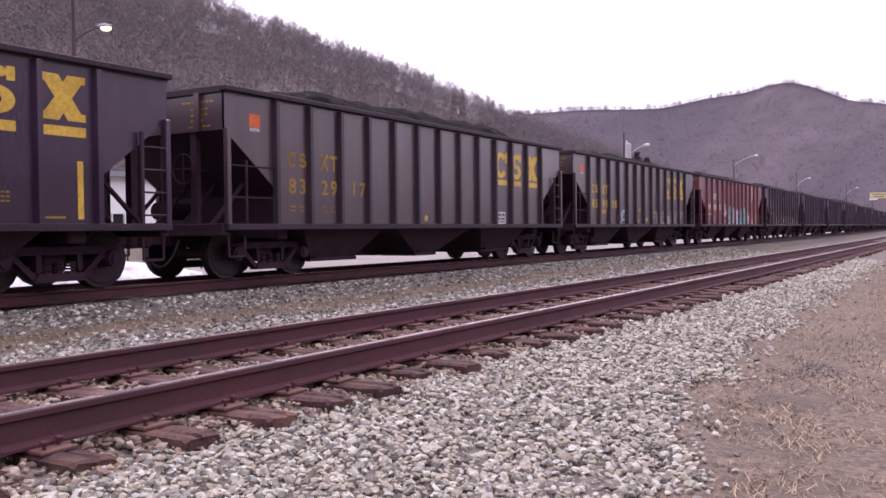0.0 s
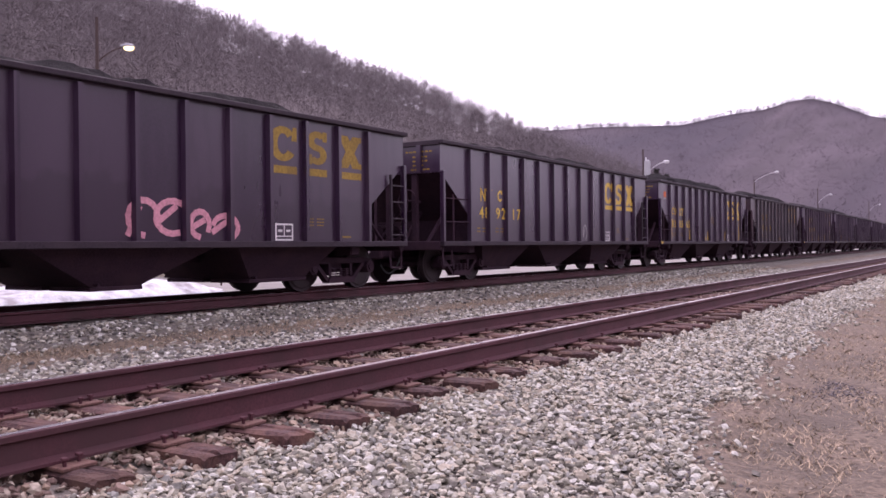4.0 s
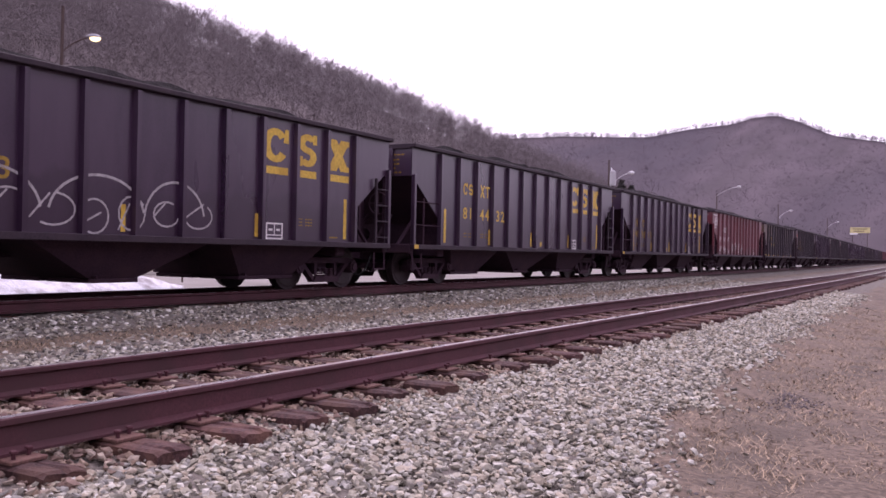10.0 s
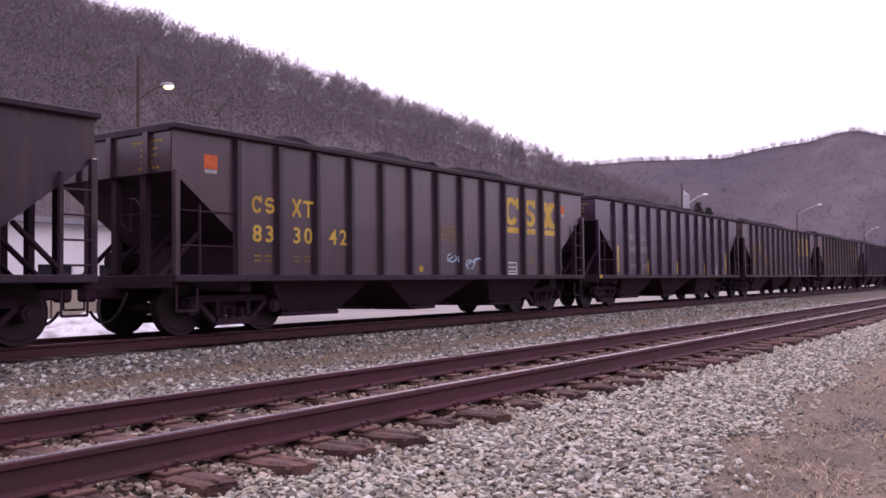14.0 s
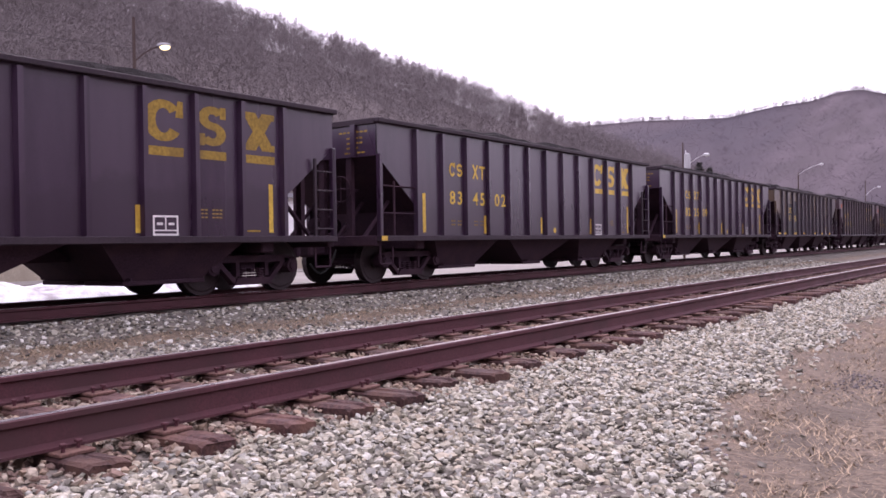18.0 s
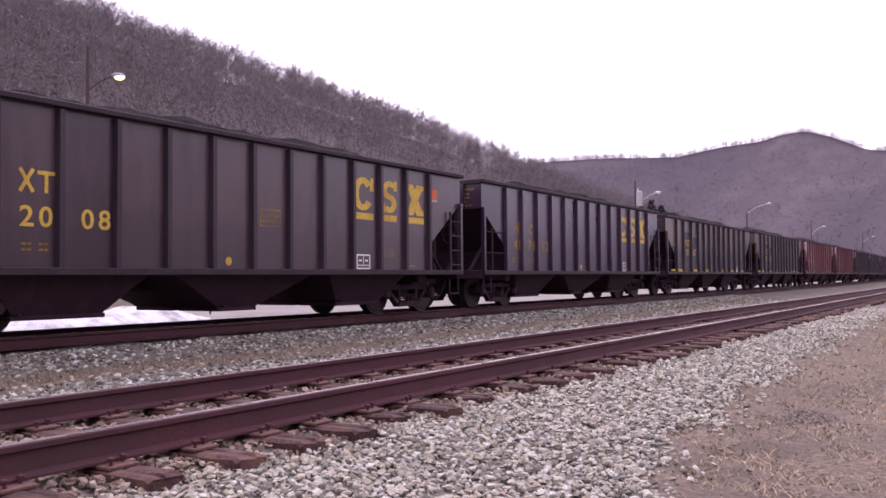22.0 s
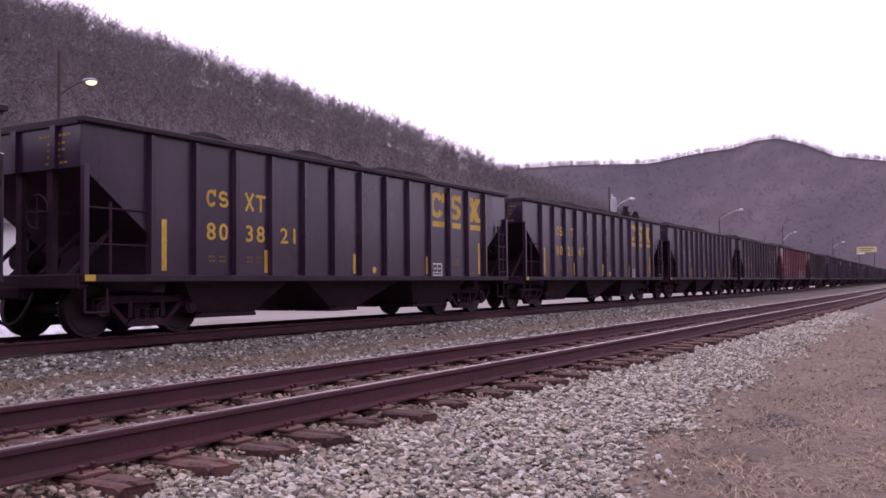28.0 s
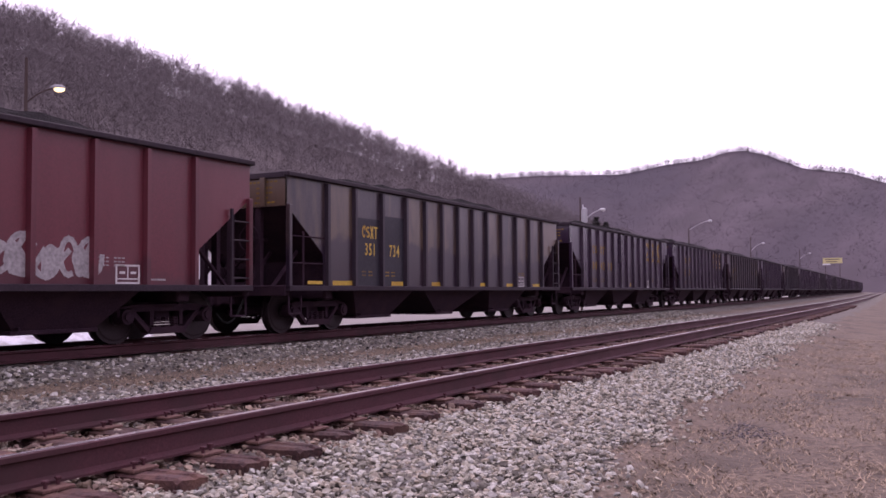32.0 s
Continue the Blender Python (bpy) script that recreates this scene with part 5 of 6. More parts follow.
def add_marks(car, kind, text, paint, back=0.0, low=False):
    """Reporting figures, numbers in pairs, small data bars and a framed panel; back moves them a panel towards the front."""
    z1, z2, h = (2.16, 1.57, 0.29) if kind == "zig" else (2.47, 1.70, 0.30) if back < 0.5 else (2.19, 1.56, 0.29)
    if low:
        z1, z2 = z1 - 0.14, z2 - 0.09

    def letter(f, s, z, w, h, t, ink):
        def make():
            bm = bmesh.new()
            sign_shape(bm, f, s, z, w, h, t)
            return data("reporting_letter", bm, M[ink])

        part("reporting_letter", once(("letter", f, round(s, 3), z, ink), make), None, car, "painted reporting letter")

    if kind in ("ring", "zig"):
        if kind == "ring":
            for f, s in (("ring", 2.485), ("bow", 2.765), ("cross", 3.385), ("tee", 3.665)):
                if f != "cross" or text != "802147":
                    letter(f, s - back, z1, 0.225, h, 0.055, paint)
            first, pitch = 2.625 - back, 0.90
        else:
            for f, s in (("zig", 1.88), ("fork", 2.17), ("ring", 2.72)):
                letter(f, s, z1, 0.25, h, 0.055, paint)
            first, pitch = 1.94, 0.81
        for k in range(3):
            if text[2 * k:2 * k + 2].strip():
                put_number(car, text[2 * k:2 * k + 2], first + pitch * k, z2, h, paint, 1.13)
    elif kind == "stack":
        for f, s in (("ring", 2.50), ("bow", 2.65), ("cross", 2.80), ("tee", 2.95)):
            letter(f, s, 2.23, 0.13, 0.27, 0.04, paint)
        put_number(car, text[:3], 2.74, 1.70, 0.28, paint, 0.66)
        put_number(car, text[3:], 3.68, 1.70, 0.28, paint, 0.66)
    elif kind == "white":
        shapes = ("aitch", "ring", "bow", "bar") if text.startswith("140") else ("aitch", "ell", "em", "cross")
        for f, s in zip(shapes, (2.46, 2.68, 3.36, 3.58)):
            letter(f, s, 2.2, 0.15, 0.2, 0.04, paint)
        put_number(car, text[:3], 2.58, 1.72, 0.2, paint)
        put_number(car, text[3:], 3.50, 1.72, 0.2, paint)
    elif kind == "red":
        for f, s in (("zig", 2.50), ("fork", 2.72), ("ring", 2.94)):
            letter(f, s, 2.36, 0.20, 0.27, 0.06, "white")
        for k in range(3):
            put_number(car, text[2 * k:2 * k + 2], 1.74 + 0.99 * k, 1.71, 0.28, "white", 1.15)

    def bars():
        bm = bmesh.new()
        for s in (2.43 - back, 3.32 - back):
            for z in (1.30, 1.22):
                for j in range(5):
                    if j != 2:
                        plate(bm, s + 0.08 * j, s + 0.08 * j + 0.06, z, z + 0.032)
        for z in (1.40, 1.34, 1.28):
            for j in range(7):
                if j != 3:
                    plate(bm, 10.25 + 0.07 * j, 10.30 + 0.07 * j, z, z + 0.022)
        plate(bm, 11.2, 11.5, 1.06, 1.09)
        return data("data_stencil", bm, M["dull_white" if kind in ("red", "white") else "dull_yellow"])

    part("data_stencil", once(("bars", kind in ("red", "white"), back), bars), None, car, "small unreadable stencilled data")

    aft = {"stack": 0.80, "red": 1.10, "white": 0.76}.get(kind, 0.0)

    def frame_box():
        bm = bmesh.new()
        for a, b, c, d in ((9.46, 9.90, 1.28, 1.31), (9.46, 9.90, 1.00, 1.03), (9.46, 9.49, 1.03, 1.28), (9.87, 9.90, 1.03, 1.28), (9.67, 9.69, 1.09, 1.28), (9.49, 9.87, 1.07, 1.09)):
            plate(bm, a + aft, b + aft, c, d)
        for a in (9.53, 9.73):
            plate(bm, a + aft, a + aft + 0.10, 1.16, 1.20)
        return data("service_panel", bm, M["white"])

    part("service_panel", once(("service", aft), frame_box), None, car, "white framed service stencil")


def add_bars(car, places, material="yellow"):
    for s, z0, z1, w in places:
        def make():
            return data("reflector_strip", plate(bmesh.new(), s - w / 2, s + w / 2, z0, z1), M[material])

        part("reflector_strip", once(("strip", s, z0, z1, w, material), make), None, car, "yellow reflector strip")


def add_corner_mark(car):
    def make():
        bm = bmesh.new()
        box(bm, 1.612, 1.618, -HALF + 0.01, -HALF + 0.20, 0.89, 0.985)
        return data("corner_mark", bm, M["yellow"])

    part("corner_mark", once("corner", make), None, car, "yellow mark at the front corner step")


def add_dot(car, s):
    def make():
        bm = bmesh.new()
        bmesh.ops.create_circle(bm, cap_ends=True, segments=14, radius=0.075, matrix=Matrix.Translation((SHEET + 0.004, s * STRETCH - HALF, 1.12)) @ Matrix.Rotation(math.pi / 2, 4, "Y"))
        return data("inspection_dot", bm, M["yellow"])

    part("inspection_dot", once(("dot", s), make), None, car, "yellow inspection dot")


def add_panel(car, s, z):
    """A small framed stencil with two lines of unreadable marks."""
    def frame_lines():
        bm = bmesh.new()
        for a, b, c, d in ((s, s + 0.5, z, z + 0.02), (s, s + 0.5, z + 0.3, z + 0.32), (s, s + 0.02, z + 0.02, z + 0.3), (s + 0.48, s + 0.5, z + 0.02, z + 0.3)):
            plate(bm, a, b, c, d)
        for j in range(5):
            plate(bm, s + 0.06 + 0.08 * j, s + 0.12 + 0.08 * j, z + 0.18, z + 0.22)
            plate(bm, s + 0.06 + 0.08 * j, s + 0.12 + 0.08 * j, z + 0.08, z + 0.12)
        return data("framed_stencil", bm, M["dull_yellow"])

    part("framed_stencil", once(("panel", s, z), frame_lines), None, car, "yellow framed stencil")


def add_square(car, s=0.72, z=2.78):
    bm = bmesh.new()
    plate(bm, s - 0.13, s + 0.13, z - 0.08, z + 0.15)
    sq = part("badge", once(("square", s, z), lambda: data("badge", bm, M["orange"])), None, car, "small orange badge")
    b2 = bmesh.new()
    plate(b2, s - 0.12, s + 0.12, z - 0.15, z - 0.09)
    part("badge_caption", once(("caption", s, z), lambda: data("badge_caption", b2, M["dull_white"])), None, sq)


def scrawl(car, s0, s1, z0, z1, material, seed, w=0.05, loops=5):
    """Looping spray-painted scribble."""
    rng = random.Random(seed)
    bm = bmesh.new()
    for k in range(loops):
        cs = s0 + (s1 - s0) * (k + 0.5) / loops
        rs, rz = (s1 - s0) / loops * rng.uniform(0.35, 0.6), (z1 - z0) * rng.uniform(0.3, 0.5)
        cz = (z0 + z1) / 2 + rng.uniform(-0.08, 0.08)
        a = rng.uniform(0, 360)
        stroke(bm, arc(cs, cz, rs, rz, a, a + rng.uniform(180, 330), 12), w)
        stroke(bm, [(cs - rs, cz - rz * rng.uniform(0.2, 1)), (cs + rs * rng.uniform(-0.3, 0.6), cz + rz * rng.uniform(0.2, 1))], w)
    part("spray_scrawl", data("spray_scrawl", bm, M[material]), None, car, "looping spray-painted scrawl")


def blob(name, car, cs, cz, rs, rz, material, seed, lift, label=""):
    """A filled, uneven spray-painted patch."""
    rng = random.Random(seed)
    ph = [rng.uniform(0, 6.28) for _ in range(3)]
    bm = bmesh.new()
    ring = []
    for k in range(26):
        a = 2 * math.pi * k / 26
        g = 1 + 0.14 * math.sin(2 * a + ph[0]) + 0.10 * math.sin(3 * a + ph[1]) + 0.06 * math.sin(5 * a + ph[2])
        ring.append(bm.verts.new((SHEET + lift, (cs + rs * g * math.cos(a)) * STRETCH - HALF, max(0.985, cz + rz * g * math.sin(a)))))
    bm.faces.new(ring)
    return part(name, bm, M[material], car, label)


def mural(car, s0, s1):
    """Fat bubble letters in teal and pale blue with white edges, on a sprayed pink ground."""
    for k in range(9):
        blob("mural_ground", car, s0 + (s1 - s0) * (k + 0.2) / 8.6, 1.26, 0.36, 0.30 + 0.08 * (k % 2), "pink" if k % 3 else "pale_pink", 300 + k, 0.002, "pink spray-painted mural ground")
    for k in range(4):
        blob("mural_ground", car, s0 + 1.5 + 0.62 * k, 1.16, 0.40, 0.20, "pale_blue", 330 + k, 0.003, "pale blue sprayed patch")

    def path(kind, c, w, z, h):
        r = h / 4
        if kind == "bow":
            return [arc(c, z + r, w / 2, r, 20, 270, 14) + arc(c, z - r, w / 2, r, 90, -150, 14)]
        if kind == "ring":
            return [arc(c, z, w / 2, h / 2, 55, 310, 16)]
        if kind == "stick":
            return [[(c - w * 0.3, z + h * 0.45), (c, z + h * 0.3), (c - w * 0.1, z - h * 0.3), (c + w * 0.3, z - h * 0.45)]]
        return [[(c - w / 2, z + h / 2), (c - w / 2, z - h / 2)], [(c + w / 2, z + h * 0.42), (c - w * 0.3, z), (c + w / 2, z - h / 2)]]

    for kind, c, w, z, h, tone in (("bow", 5.82, 0.62, 1.46, 0.66, "teal"), ("stick", 6.62, 0.40, 1.48, 0.60, "pale_blue"), ("ring", 7.14, 0.52, 1.36, 0.52, "pale_blue"),
                                   ("kay", 7.92, 0.50, 1.38, 0.62, "teal"), ("bow", 8.80, 0.60, 1.42, 0.62, "teal")):
        for colour, wide, lift in (("white", 0.33, 0.004), ("black", 0.27, 0.008), (tone, 0.24, 0.012)):
            bm = bmesh.new()
            for line in path(kind, c, w, z, h):
                stroke(bm, line, wide)
            for v in bm.verts:
                v.co.x += lift
                v.co.z = max(v.co.z, 0.99)
            part("mural_letter", bm, M[colour], car, "fat bubble-shaped mural letter")
    scrawl(car, 9.15, 9.75, 1.35, 1.75, "white", 12, 0.06, 3)
    blob("mural_disc", car, s0 - 0.72, 1.87, 0.20, 0.19, "dull_white", 5, 0.003, "grey sprayed disc")
    scrawl(car, s0 - 0.85, s0 - 0.35, 1.40, 1.62, "white", 31, 0.07, 4)


def red_emblem(car, s, kind):
    bm = bmesh.new()
    if kind == "wheel":
        stroke(bm, arc(s, 2.78, 0.24, 0.22, 0, 360, 20), 0.09)
        stroke(bm, arc(s, 2.78, 0.09, 0.09, 0, 300, 10), 0.06)
        stroke(bm, [(s + 0.12, 2.62), (s + 0.27, 2.50)], 0.08)
        for z in (3.08, 2.38):
            for k in range(6):
                plate(bm, s - 0.30 + 0.105 * k, s - 0.225 + 0.105 * k, z, z + 0.08)
    else:
        for r in (0.30, 0.14):
            stroke(bm, arc(s + 0.06, 2.68, r, r, -20, 190, 16), 0.085)
        for z in (2.58, 2.44):
            stroke(bm, [(s - 0.38, z), (s + 0.05, z)], 0.075)
        for k in range(7):
            plate(bm, s - 0.36 + 0.105 * k, s - 0.285 + 0.105 * k, 3.07, 3.16)
    part("company_mark", data("company_mark", bm, M["white"]), None, car, "white company mark")


def end_stencil(car, material):
    """Data bars on the leading end wall."""
    def make():
        bm = bmesh.new()
        for z, a, b in ((3.10, 0.55, 1.35), (2.98, 0.75, 1.25), (2.88, 0.75, 1.2), (2.78, 0.75, 1.15), (2.68, 0.7, 1.3)):
            for j in range(int((b - a) / 0.11)):
                box(bm, a + 0.11 * j, a + 0.11 * j + 0.08, -HALF - 0.005, -HALF - 0.001, z - 0.015, z + 0.02)
        return data("end_stencil", bm, M[material])

    part("end_stencil", once(("endstencil", material), make), None, car, "small unreadable stencilled lines on the end wall")


STRIPS = [(1.50, 1.06, 1.90, 0.10), (3.80, 1.04, 1.46, 0.09), (6.42, 1.04, 1.46, 0.08), (9.22, 1.04, 1.46, 0.09), (11.74, 1.05, 1.88, 0.09)]
DASHES = [(0.86, 1.02, 1.09, 0.46), (1.75, 1.0, 1.10, 0.66), (3.80, 1.0, 1.10, 0.48), (5.56, 1.0, 1.10, 0.48), (8.11, 1.0, 1.10, 0.46), (9.7, 1.0, 1.09, 0.40), (11.6, 1.0, 1.09, 0.5)]
# paint, marks, number, colour of marks, emblem colour, extras
CARS = [
    ("black", "ring", "      ", "yellow", "yellow", "strips"),
    ("brown", "ring", "832917", "dull_yellow", "yellow", "square dot"),
    ("brown", "ring", "829908", "yellow", "yellow", "square dot tag_low patch"),
    ("red", "red", "498083", "white", None, "mural wheel corner"),
    ("black", "zig", "484003", "dull_yellow", "dull_yellow", "strips tag_long"),
    ("black", "ring", "82 0 5", "dull_yellow", "dull_yellow", "tag_pink"),
    ("black", "zig", "489217", "yellow", "yellow", "tag_small"),
    ("black", "ring", "820565", "yellow", "yellow", "square square2 strips dot"),
    ("brown", "ring", "805620", "dull_yellow", "dull_yellow", "dot"),
    ("black", "ring", "834498", "yellow", "yellow", "strips dot"),
    ("black", "ring", "822552", "yellow", "yellow", "strips dot"),
    ("black", "zig", "489569", "yellow", "yellow", "dot"),
    ("black", "ring", "834213", "dull_yellow", "yellow", "strips tag_arcs"),
    ("black", "ring", "814432", "yellow", "yellow", "strips dot"),
    ("black", "zig", "489013", "dull_yellow", "yellow", "strips dot"),
    ("red", "red", "498497", "white", None, "front tag_row"),
    ("grey", "stack", "351769", "yellow", None, "dashes patches"),
    ("brown", "ring", "833042", "yellow", "yellow", "square square2 dot tag_scribble"),
    ("black", "white", "140005", "dull_white", None, "strips"),
    ("brown", "ring", "81  40", "dull_yellow", "yellow", "dot"),
    ("brown", "ring", "803327", "dull_yellow", "yellow", "square square2 dot tag_white"),
    ("black", "ring", "814950", "dull_yellow", "dull_yellow", "strips dot"),
    ("black", "ring", "834502", "yellow", "yellow", "strips dot"),
    ("black", "ring", "822509", "yellow", "yellow", "strips dot"),
    ("grey", "stack", "351676", "yellow", None, "dashes patches"),
    ("brown", "ring", "830020", "yellow", "yellow", "square square2 dot"),
    ("brown", "ring", "832008", "yellow", "yellow", "square square2 dot"),
    ("black", "zig", "487612", "dull_yellow", "yellow", "dot"),
    ("grey", "stack", "351677", "yellow", None, "dashes patches"),
    ("grey", "stack", "351623", "yellow", None, "dashes patches"),
    ("red", "red", "496030", "white", None, "front wheel tag_bubble dashes"),
    ("red", "red", "498427", "white", None, "front"),
    ("grey", "stack", "351702", "yellow", None, "dashes patches"),
    ("black", "ring", "803821", "yellow", "yellow", "strips dot"),
    ("black", "ring", "802147", "yellow", "yellow", "strips dot"),
    ("black", "white", "371 19", "dull_white", None, "strips"),
    ("black", "zig", "491299", "yellow", "yellow", "strips dot"),
    ("red", "red", "498545", "white", None, "front tag_block"),
    ("grey", "stack", "351734", "yellow", None, "dashes patches"),
    ("black", "ring", "804213", "dull_yellow", "dull_yellow", "dot"),
]
COATS = ("black", "brown", "black", "grey", "black", "black", "brown", "black", "grey", "black", "grey", "black", "brown", "black", "black", "grey", "brown", "black", "black", "brown")
CARS += [(c, "stack" if c == "grey" else "ring", "  ".join(("8", "2", "")), "dull_yellow", None if c == "grey" else "dull_yellow", "") for c in COATS]


def dress(car, k, row):
    paint, marks, number, ink, emblem, extra = row
    extra = extra.split()
    early = marks in ("zig", "red") or k == 7 or (paint == "brown" and k != 8)
    add_marks(car, marks, number.ljust(6), ink, 0.83 if early else -0.04 if k in (8, 9, 22, 23) else 0.0, k in (8, 33))
    end_stencil(car, "dull_white" if paint == "red" else "dull_yellow")
    if emblem:
        add_emblem(car, emblem, not early, 0.14 if k in (6, 14) else 0.0)
    if "strips" in extra:
        add_bars(car, STRIPS)
        add_corner_mark(car)
    if "dashes" in extra:
        add_bars(car, DASHES)
    if "dot" in extra:
        add_dot(car, 6.08 if early else 7.12)
    if "square" in extra:
        add_square(car)
    if "square2" in extra:
        add_panel(car, 6.80, 1.76)
        add_square(car, 12.25, 2.74)
    if "front" in extra:
        red_emblem(car, 0.72, "arch")
    if "wheel" in extra:
        red_emblem(car, 10.67, "wheel")
    if "mural" in extra:
        mural(car, 5.35, 10.0)
    if "corner" in extra:
        add_bars(car, [(1.5, 1.05, 1.5, 0.1), (1.8, 1.44, 1.52, 0.6), (4.55, 1.05, 1.25, 0.2), (11.75, 1.0, 1.6, 0.09)])
    if "tag_low" in extra:
        scrawl(car, 7.6, 11.9, 0.98, 1.55, "dull_white", k, 0.045, 7)
    if "patch" in extra:
        add_bars(car, [(2.6, 1.36, 1.5, 0.42), (6.2, 1.5, 1.56, 0.3), (7.05, 1.1, 1.22, 0.2)])
        scrawl(car, 3.9, 4.7, 1.1, 1.5, "pale_blue", k, 0.06, 2)
    if "tag_long" in extra:
        scrawl(car, 2.4, 12.0, 0.98, 1.6, "dull_white", k, 0.06, 14)
    if "tag_pink" in extra:
        scrawl(car, 6.5, 8.6, 1.0, 1.6, "pink", k, 0.10, 4)
    if "tag_small" in extra:
        scrawl(car, 7.5, 8.1, 1.05, 1.55, "dull_white", k, 0.035, 2)
    if "tag_arcs" in extra:
        for s, r in ((4.4, 0.7), (6.0, 0.8), (7.4, 0.6)):
            bm = bmesh.new()
            stroke(bm, arc(s, 1.25, r, 0.62, 10, 170, 18), 0.04)
            part("spray_loop", bm, M["dull_white"], car, "thin sprayed arc")
        scrawl(car, 4.3, 8.2, 1.05, 1.6, "dull_white", k, 0.03, 6)
    if "tag_row" in extra:
        scrawl(car, 1.35, 2.05, 1.12, 1.46, "white", k, 0.035, 5)
        scrawl(car, 2.3, 3.05, 1.14, 1.46, "white", k + 5, 0.035, 5)
        scrawl(car, 3.5, 3.8, 1.12, 1.35, "white", k + 6, 0.03, 2)
        scrawl(car, 4.3, 7.6, 1.05, 1.75, "white", k + 1, 0.04, 12)
        scrawl(car, 4.4, 7.5, 1.1, 1.6, "dull_white", k + 2, 0.05, 9)
    if "tag_scribble" in extra:
        scrawl(car, 7.0, 8.4, 1.2, 1.4, "pale_blue", k, 0.03, 4)
    if "tag_white" in extra:
        scrawl(car, 4.0, 5.0, 1.1, 1.7, "dull_white", k, 0.05, 4)
        scrawl(car, 5.6, 8.9, 1.1, 1.85, "dull_white", k + 1, 0.05, 7)
        scrawl(car, 5.8, 8.6, 1.3, 1.75, "dull_white", k + 2, 0.035, 5)
    if "tag_bubble" in extra:
        for s, z, r, q in ((4.35, 1.52, 0.34, 0.24), (5.35, 1.72, 0.26, 0.36), (5.75, 1.70, 0.22, 0.40), (6.3, 1.68, 0.26, 0.42)):
            bm = bmesh.new()
            stroke(bm, arc(s, z, r, q, -30, 250, 16), 0.035)
            part("spray_loop", bm, M["dull_white"], car, "thin sprayed outline")
        scrawl(car, 4.1, 6.9, 1.0, 1.35, "dull_white", k, 0.03, 9)
        blob("spray_patch", car, 6.0, 1.52, 0.20, 0.17, "white", 3, 0.006, "white sprayed patch")
    if "tag_block" in extra:
        scrawl(car, 8.2, 10.3, 1.02, 1.65, "dull_white", k, 0.09, 6)
        for j in range(4):
            blob("spray_patch", car, 8.5 + 0.5 * j, 1.32, 0.17, 0.24, "dull_white", 60 + j, 0.003, "grey-white sprayed patch")
        scrawl(car, 1.5, 3.0, 1.3, 1.55, "dull_white", k + 1, 0.035, 5)
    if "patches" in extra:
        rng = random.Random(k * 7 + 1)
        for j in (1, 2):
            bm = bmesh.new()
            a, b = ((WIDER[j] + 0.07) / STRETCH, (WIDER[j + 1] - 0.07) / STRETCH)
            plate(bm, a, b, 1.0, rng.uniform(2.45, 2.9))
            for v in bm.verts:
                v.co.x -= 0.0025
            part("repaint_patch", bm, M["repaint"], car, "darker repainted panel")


def marshal():
    """Every car in order from the head of the train, with its load."""
    bare = {}
    cars = []
    for k, row in enumerate(CARS):
        paint = row[0]
        load = 1 if k in (1, 7, 8, 10) else (0, 2, 3, 5)[k % 4]
        set_length(paint)
        if paint not in bare:
            bare[paint] = build_car(paint)
            cars.append(bare[paint])
            dressed = [bare[paint]] + bare[paint].children_recursive
            WORN[paint] = set(dressed)
        else:
            cars.append(copy_bare(bare[paint], WORN[paint]))
        part("coal_load", once(("coal", load), lambda: coal(load)), None, cars[-1], "heaped black coal")
        dress(cars[-1], k, row)
        words = f"{KINDS[paint]} steel coal hopper car with heaped load"
        if row[4]:
            words += ", yellow emblem"
        if any(e.startswith("tag") or e == "mural" for e in row[5].split()):
            words += ", spray-painted"
        tagged(cars[-1], words, "hopper car", "coal train cars")
    return cars


def copy_bare(ob, only):
    """A copy of a car without the marks that its first one wears."""
    made = {}
    for o in (ob, *ob.children_recursive):
        if o in only:
            made[o] = o.copy()
            scene.collection.objects.link(made[o])
            made[o].parent = made.get(o.parent, o.parent)
    return made[ob]


train = marshal()

# metres along the arc at which each car's leading end stands at the start, and metres a second
SPEED = 18.055
FRONT = (-4.36, 11.14, 26.63, 42.18, 58.40, 73.95, 89.73, 105.51, 120.89, 136.41, 151.92, 167.36, 183.00, 198.27, 213.63, 229.18, 245.32, 261.74, 277.13, 292.34, 307.91, 323.45, 339.02, 354.49, 369.87, 386.30, 401.87, 417.37, 432.69, 449.08, 465.47, 481.70, 497.94, 514.29, 529.75, 545.22, 560.57, 575.90, 592.07, 608.45, 623.89, 639.33, 654.76, 670.20, 685.64, 701.08, 716.52, 731.95, 747.39, 762.83, 778.27, 793.70, 809.14, 824.58, 840.02, 855.45, 870.89, 886.33, 901.77, 917.20)


def motions():
    for k, car in enumerate(train):
        rows = []
        for t in range(0, 33, 2):
            s = FRONT[k] - SPEED * t + LONG[CARS[k][0]] / 2
            rows.append((t, Matrix.Translation(spot(s, FAR, FAR_Z)) @ pose(0, 0, 0, 0, 0, heading(s))))
        walk(car, rows)


# ---- far down the valley: sign board, parked vans, low buildings, evergreens ----
def sight(az, dist, z):
    a = radians(az)
    return Vector((-math.sin(a) * dist, math.cos(a) * dist, z))


def valley_floor(x, y):
    off = math.hypot(x + BEND, y) - BEND
    return float(ground_z(off))


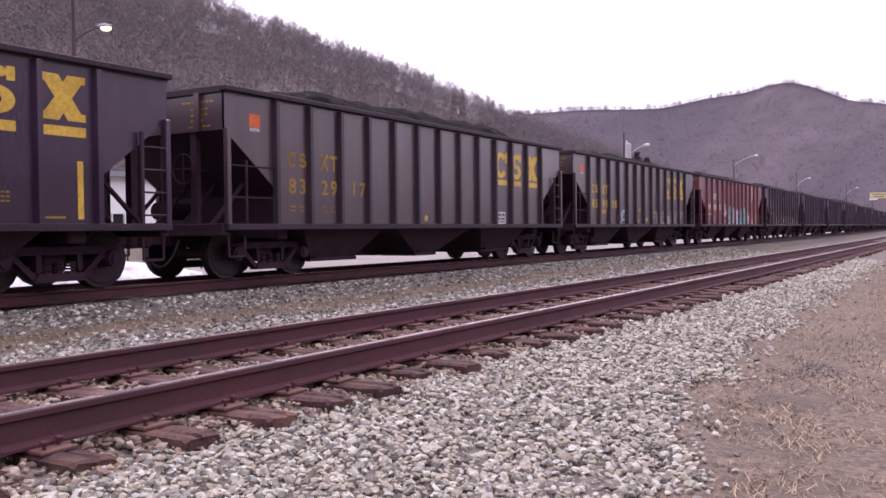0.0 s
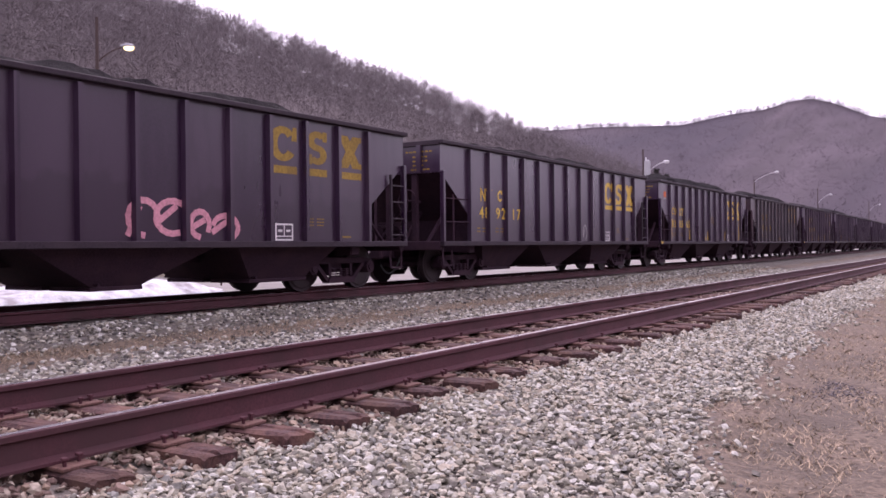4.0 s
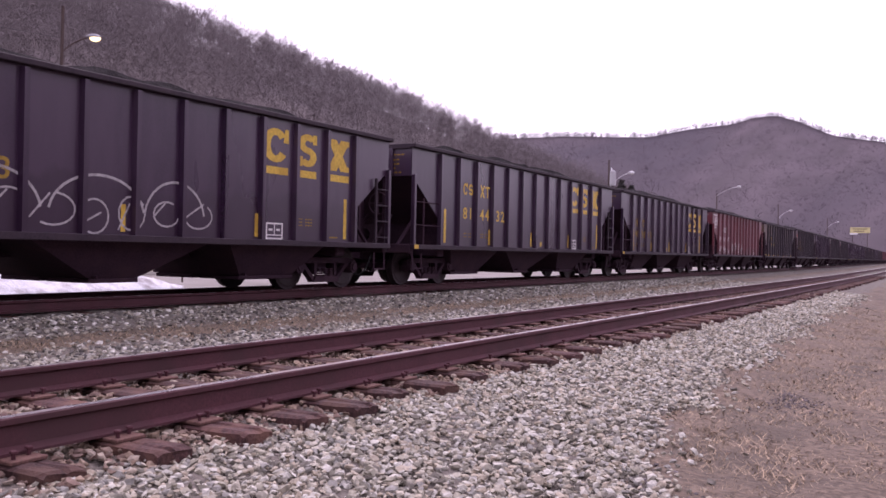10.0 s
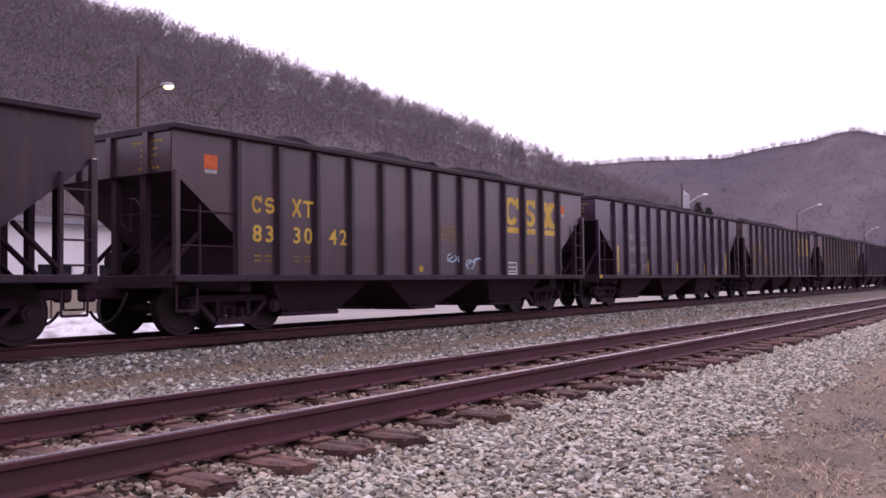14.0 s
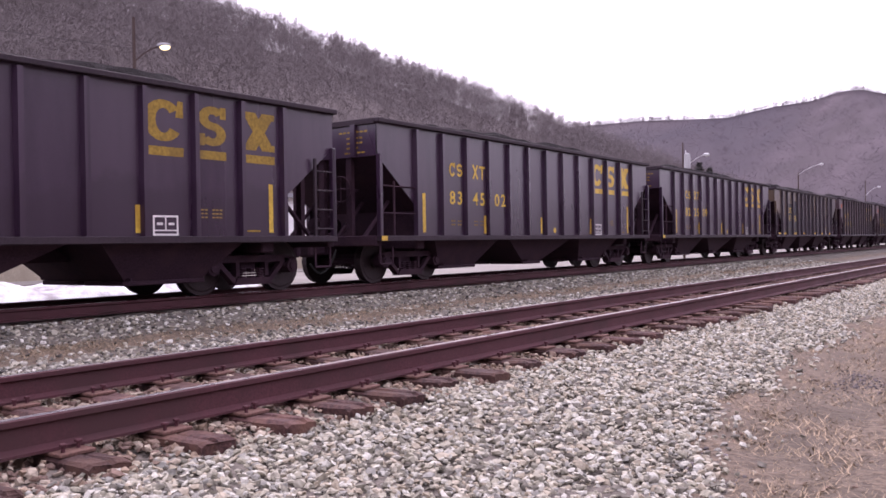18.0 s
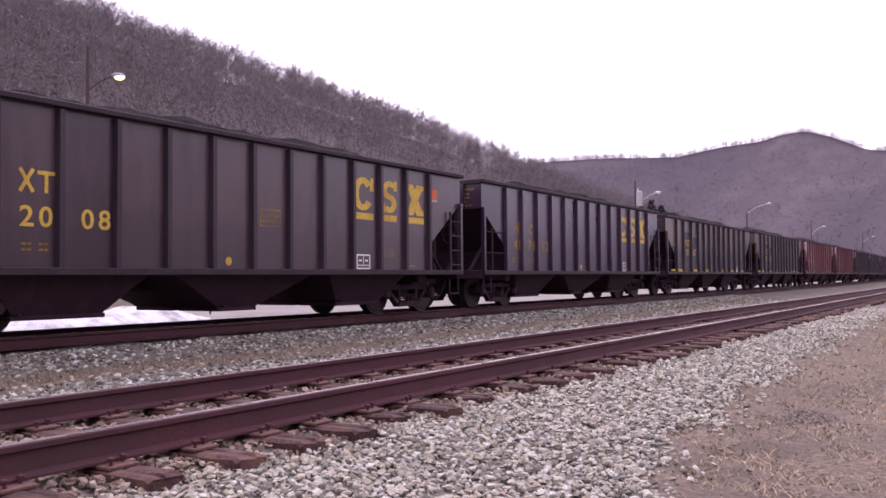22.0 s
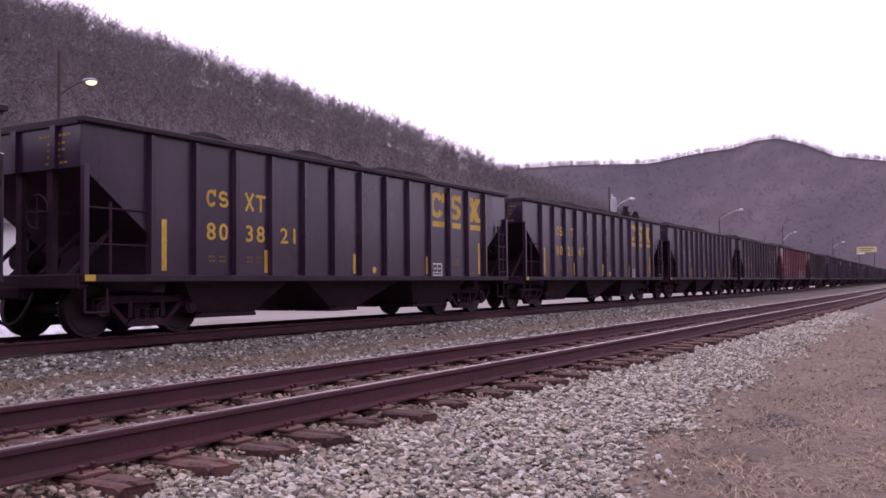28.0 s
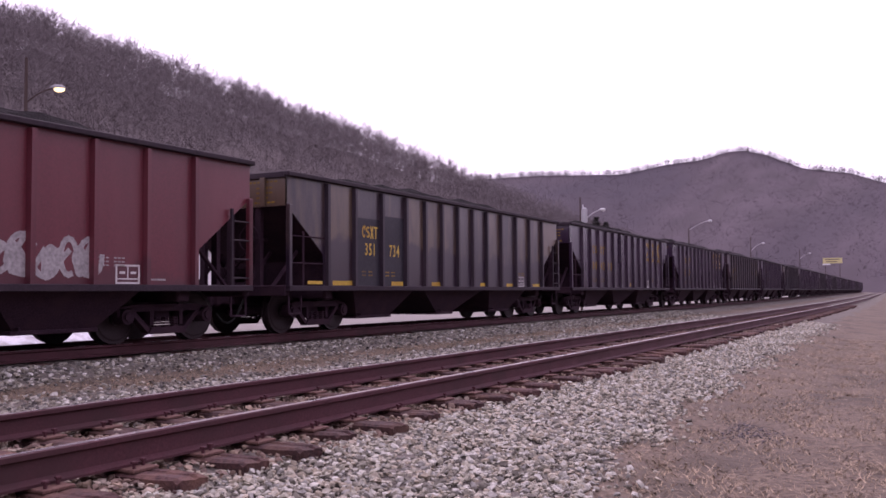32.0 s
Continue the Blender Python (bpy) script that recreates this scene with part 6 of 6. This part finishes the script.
def sign_board():
    place = sight(5.0, 250, 0)
    g = valley_floor(place.x, place.y)
    board = tagged(new("sign_board"), "faded yellow roadside sign board on two steel posts", "sign")
    board.matrix_world = Matrix.Translation((place.x, place.y, g)) @ pose(0, 0, 0, 0, 0, 4)
    for x in (-1.7, 1.7):
        bm = bmesh.new()
        rod(bm, (x, 0.15, -0.3), (x, 0.15, 9.0), 0.07, 8)
        part("post", bm, M["pole"], board)
    bm = bmesh.new()
    box(bm, -2.3, 2.3, -0.12, 0.06, 7.9, 9.3, 0.03)
    part("panel", bm, M["sign"], board)
    bm = bmesh.new()
    box(bm, -2.4, -0.5, -0.16, 0.02, 7.5, 7.85, 0.02)
    part("lower_panel", bm, M["siding"], board, "white lower panel")
    for z, a, b in ((8.9, -1.8, 1.6), (8.35, -1.5, 1.0)):
        bm = bmesh.new()
        box(bm, a, b, -0.135, -0.122, z - 0.1, z + 0.1)
        part("line_of_writing", bm, M["pole"], board, "unreadable line of writing")


def van(place, turn, high=2.3):
    x, y = place.x, place.y
    car = tagged(new("parked_van"), "white van parked beside the pale road", "van", "parked vans")
    car.matrix_world = Matrix.Translation((x, y, valley_floor(x, y) + 0.02)) @ pose(0, 0, 0, 0, 0, turn)
    bm = bmesh.new()
    prism(bm, [(-2.5, 0.35), (2.5, 0.35), (2.5, 1.1), (1.7, 1.25), (1.0, high), (-2.5, high)], -0.95, 0.95)
    bmesh.ops.bevel(bm, geom=list(bm.edges), offset=0.06, segments=2, affect="EDGES")
    body = part("body", bm, M["car_white"], car)
    bm = bmesh.new()
    prism(bm, [(1.66, 1.30), (1.06, high - 0.12), (1.09, high - 0.10), (1.69, 1.32)], -0.8, 0.8)
    part("windscreen", bm, M["dark_glass"], body)
    for d in (-0.957, 0.945):
        for a, b in ((-2.1, -0.8), (-0.6, 0.9)):
            bm = bmesh.new()
            box(bm, d, d + 0.012, a, b, 1.35, high - 0.2)
            part("side_window", bm, M["dark_glass"], body)
    for sx in (-0.85, 0.85):
        for y in (-1.6, 1.6):
            bm = bmesh.new()
            rod(bm, (sx - 0.1, y, 0.34), (sx + 0.1, y, 0.34), 0.34, 16)
            wheel_ob = part("wheel", bm, M["tyre"], car)
            bm = bmesh.new()
            rod(bm, (sx - 0.11, y, 0.34), (sx + 0.11, y, 0.34), 0.19, 12)
            part("rim", bm, M["galv"], wheel_ob)


def far_house(place, turn, wide, deep, high, wall, roof="roof"):
    x, y = place.x, place.y
    home = tagged(new("far_building"), "small pale building far down the valley", "building", "far buildings")
    home.matrix_world = Matrix.Translation((x, y, valley_floor(x, y) - 0.05)) @ pose(0, 0, 0, 0, 0, turn)
    bm = bmesh.new()
    box(bm, -wide / 2, wide / 2, -deep / 2, deep / 2, 0, high)
    part("wall", bm, M[wall], home)
    bm = bmesh.new()
    prism(bm, [(-deep / 2 - 0.4, high), (deep / 2 + 0.4, high), (0, high + deep * 0.28)], -wide / 2 - 0.4, wide / 2 + 0.4)
    part("roof", bm, M[roof], home)
    for k in range(3):
        c = -wide / 2 + wide * (k + 0.5) / 3
        bm = bmesh.new()
        box(bm, c - 0.5, c + 0.5, -deep / 2 - 0.03, -deep / 2 + 0.02, 1.0, 2.2)
        win = part("window", bm, M["dark_glass"], home)
        bm = bmesh.new()
        box(bm, c - 0.6, c + 0.6, -deep / 2 - 0.08, -deep / 2 - 0.031, 0.9, 1.0)
        part("sill", bm, M["siding"], win)


def evergreen(place, high, seed):
    """A spruce: trunk and drooping sprays of many small needles' clumps."""
    rng = np.random.default_rng(seed)
    tree = tagged(new("evergreen_tree"), "dark evergreen tree among bare woods", "tree", "evergreens")
    tree.matrix_world = Matrix.Translation(place)
    bm = bmesh.new()
    rod(bm, (0, 0, -0.5), (0, 0, high * 0.95), high * 0.018, 7, 0.03)
    part("trunk", bm, M["pole"], tree)
    n = 2600
    u = rng.uniform(0.08, 1, n)
    a = rng.uniform(0, 2 * np.pi, n)
    lobes = 1 + 0.3 * np.sin(a * 3 + u * 14 + seed)
    r = (1 - u) ** 0.8 * high * 0.30 * lobes * rng.uniform(0.25, 1.0, n) + 0.05
    c = np.stack([np.cos(a) * r, np.sin(a) * r, u * high - 0.15 * r], -1)
    d = rng.normal(0, 1, (n, 2, 3)) * high * 0.024
    P = np.stack([c, c + d[:, 0], c + d[:, 1]], 1).reshape(-1, 3)
    part("crown", raw("crown", P, np.arange(3 * n).reshape(-1, 3), M["pine"]), None, tree)


sign_board()
for az, dist, turn in ((3.70, 580, 60), (3.52, 590, 64), (3.36, 600, 66)):
    van(sight(az, dist, 0), turn)
far_house(sight(5.3, 360, 0), 10, 12, 7, 3.2, "siding")
far_house(sight(3.45, 700, 0), 4, 16, 8, 3.4, "road")
far_house(sight(6.9, 400, 0), -6, 10, 7, 4.0, "siding")
for az, u, high, seed in ((29.7, 0.90, 9, 1), (30.3, 0.92, 7, 2), (17.7, 0.10, 11, 3), (18.2, 0.12, 13.5, 4), (18.8, 0.10, 14, 5), (19.4, 0.12, 12.5, 6), (20.0, 0.10, 11, 8)):
    at = left_hill(np.array([az]), np.array([u]))[0]
    evergreen(Vector(at), high, seed)
for az, dist, high, seed in ((3.78, 640, 11, 7),):
    at = sight(az, dist, 0)
    evergreen(Vector((at.x, at.y, valley_floor(at.x, at.y))), high, seed)

motions()
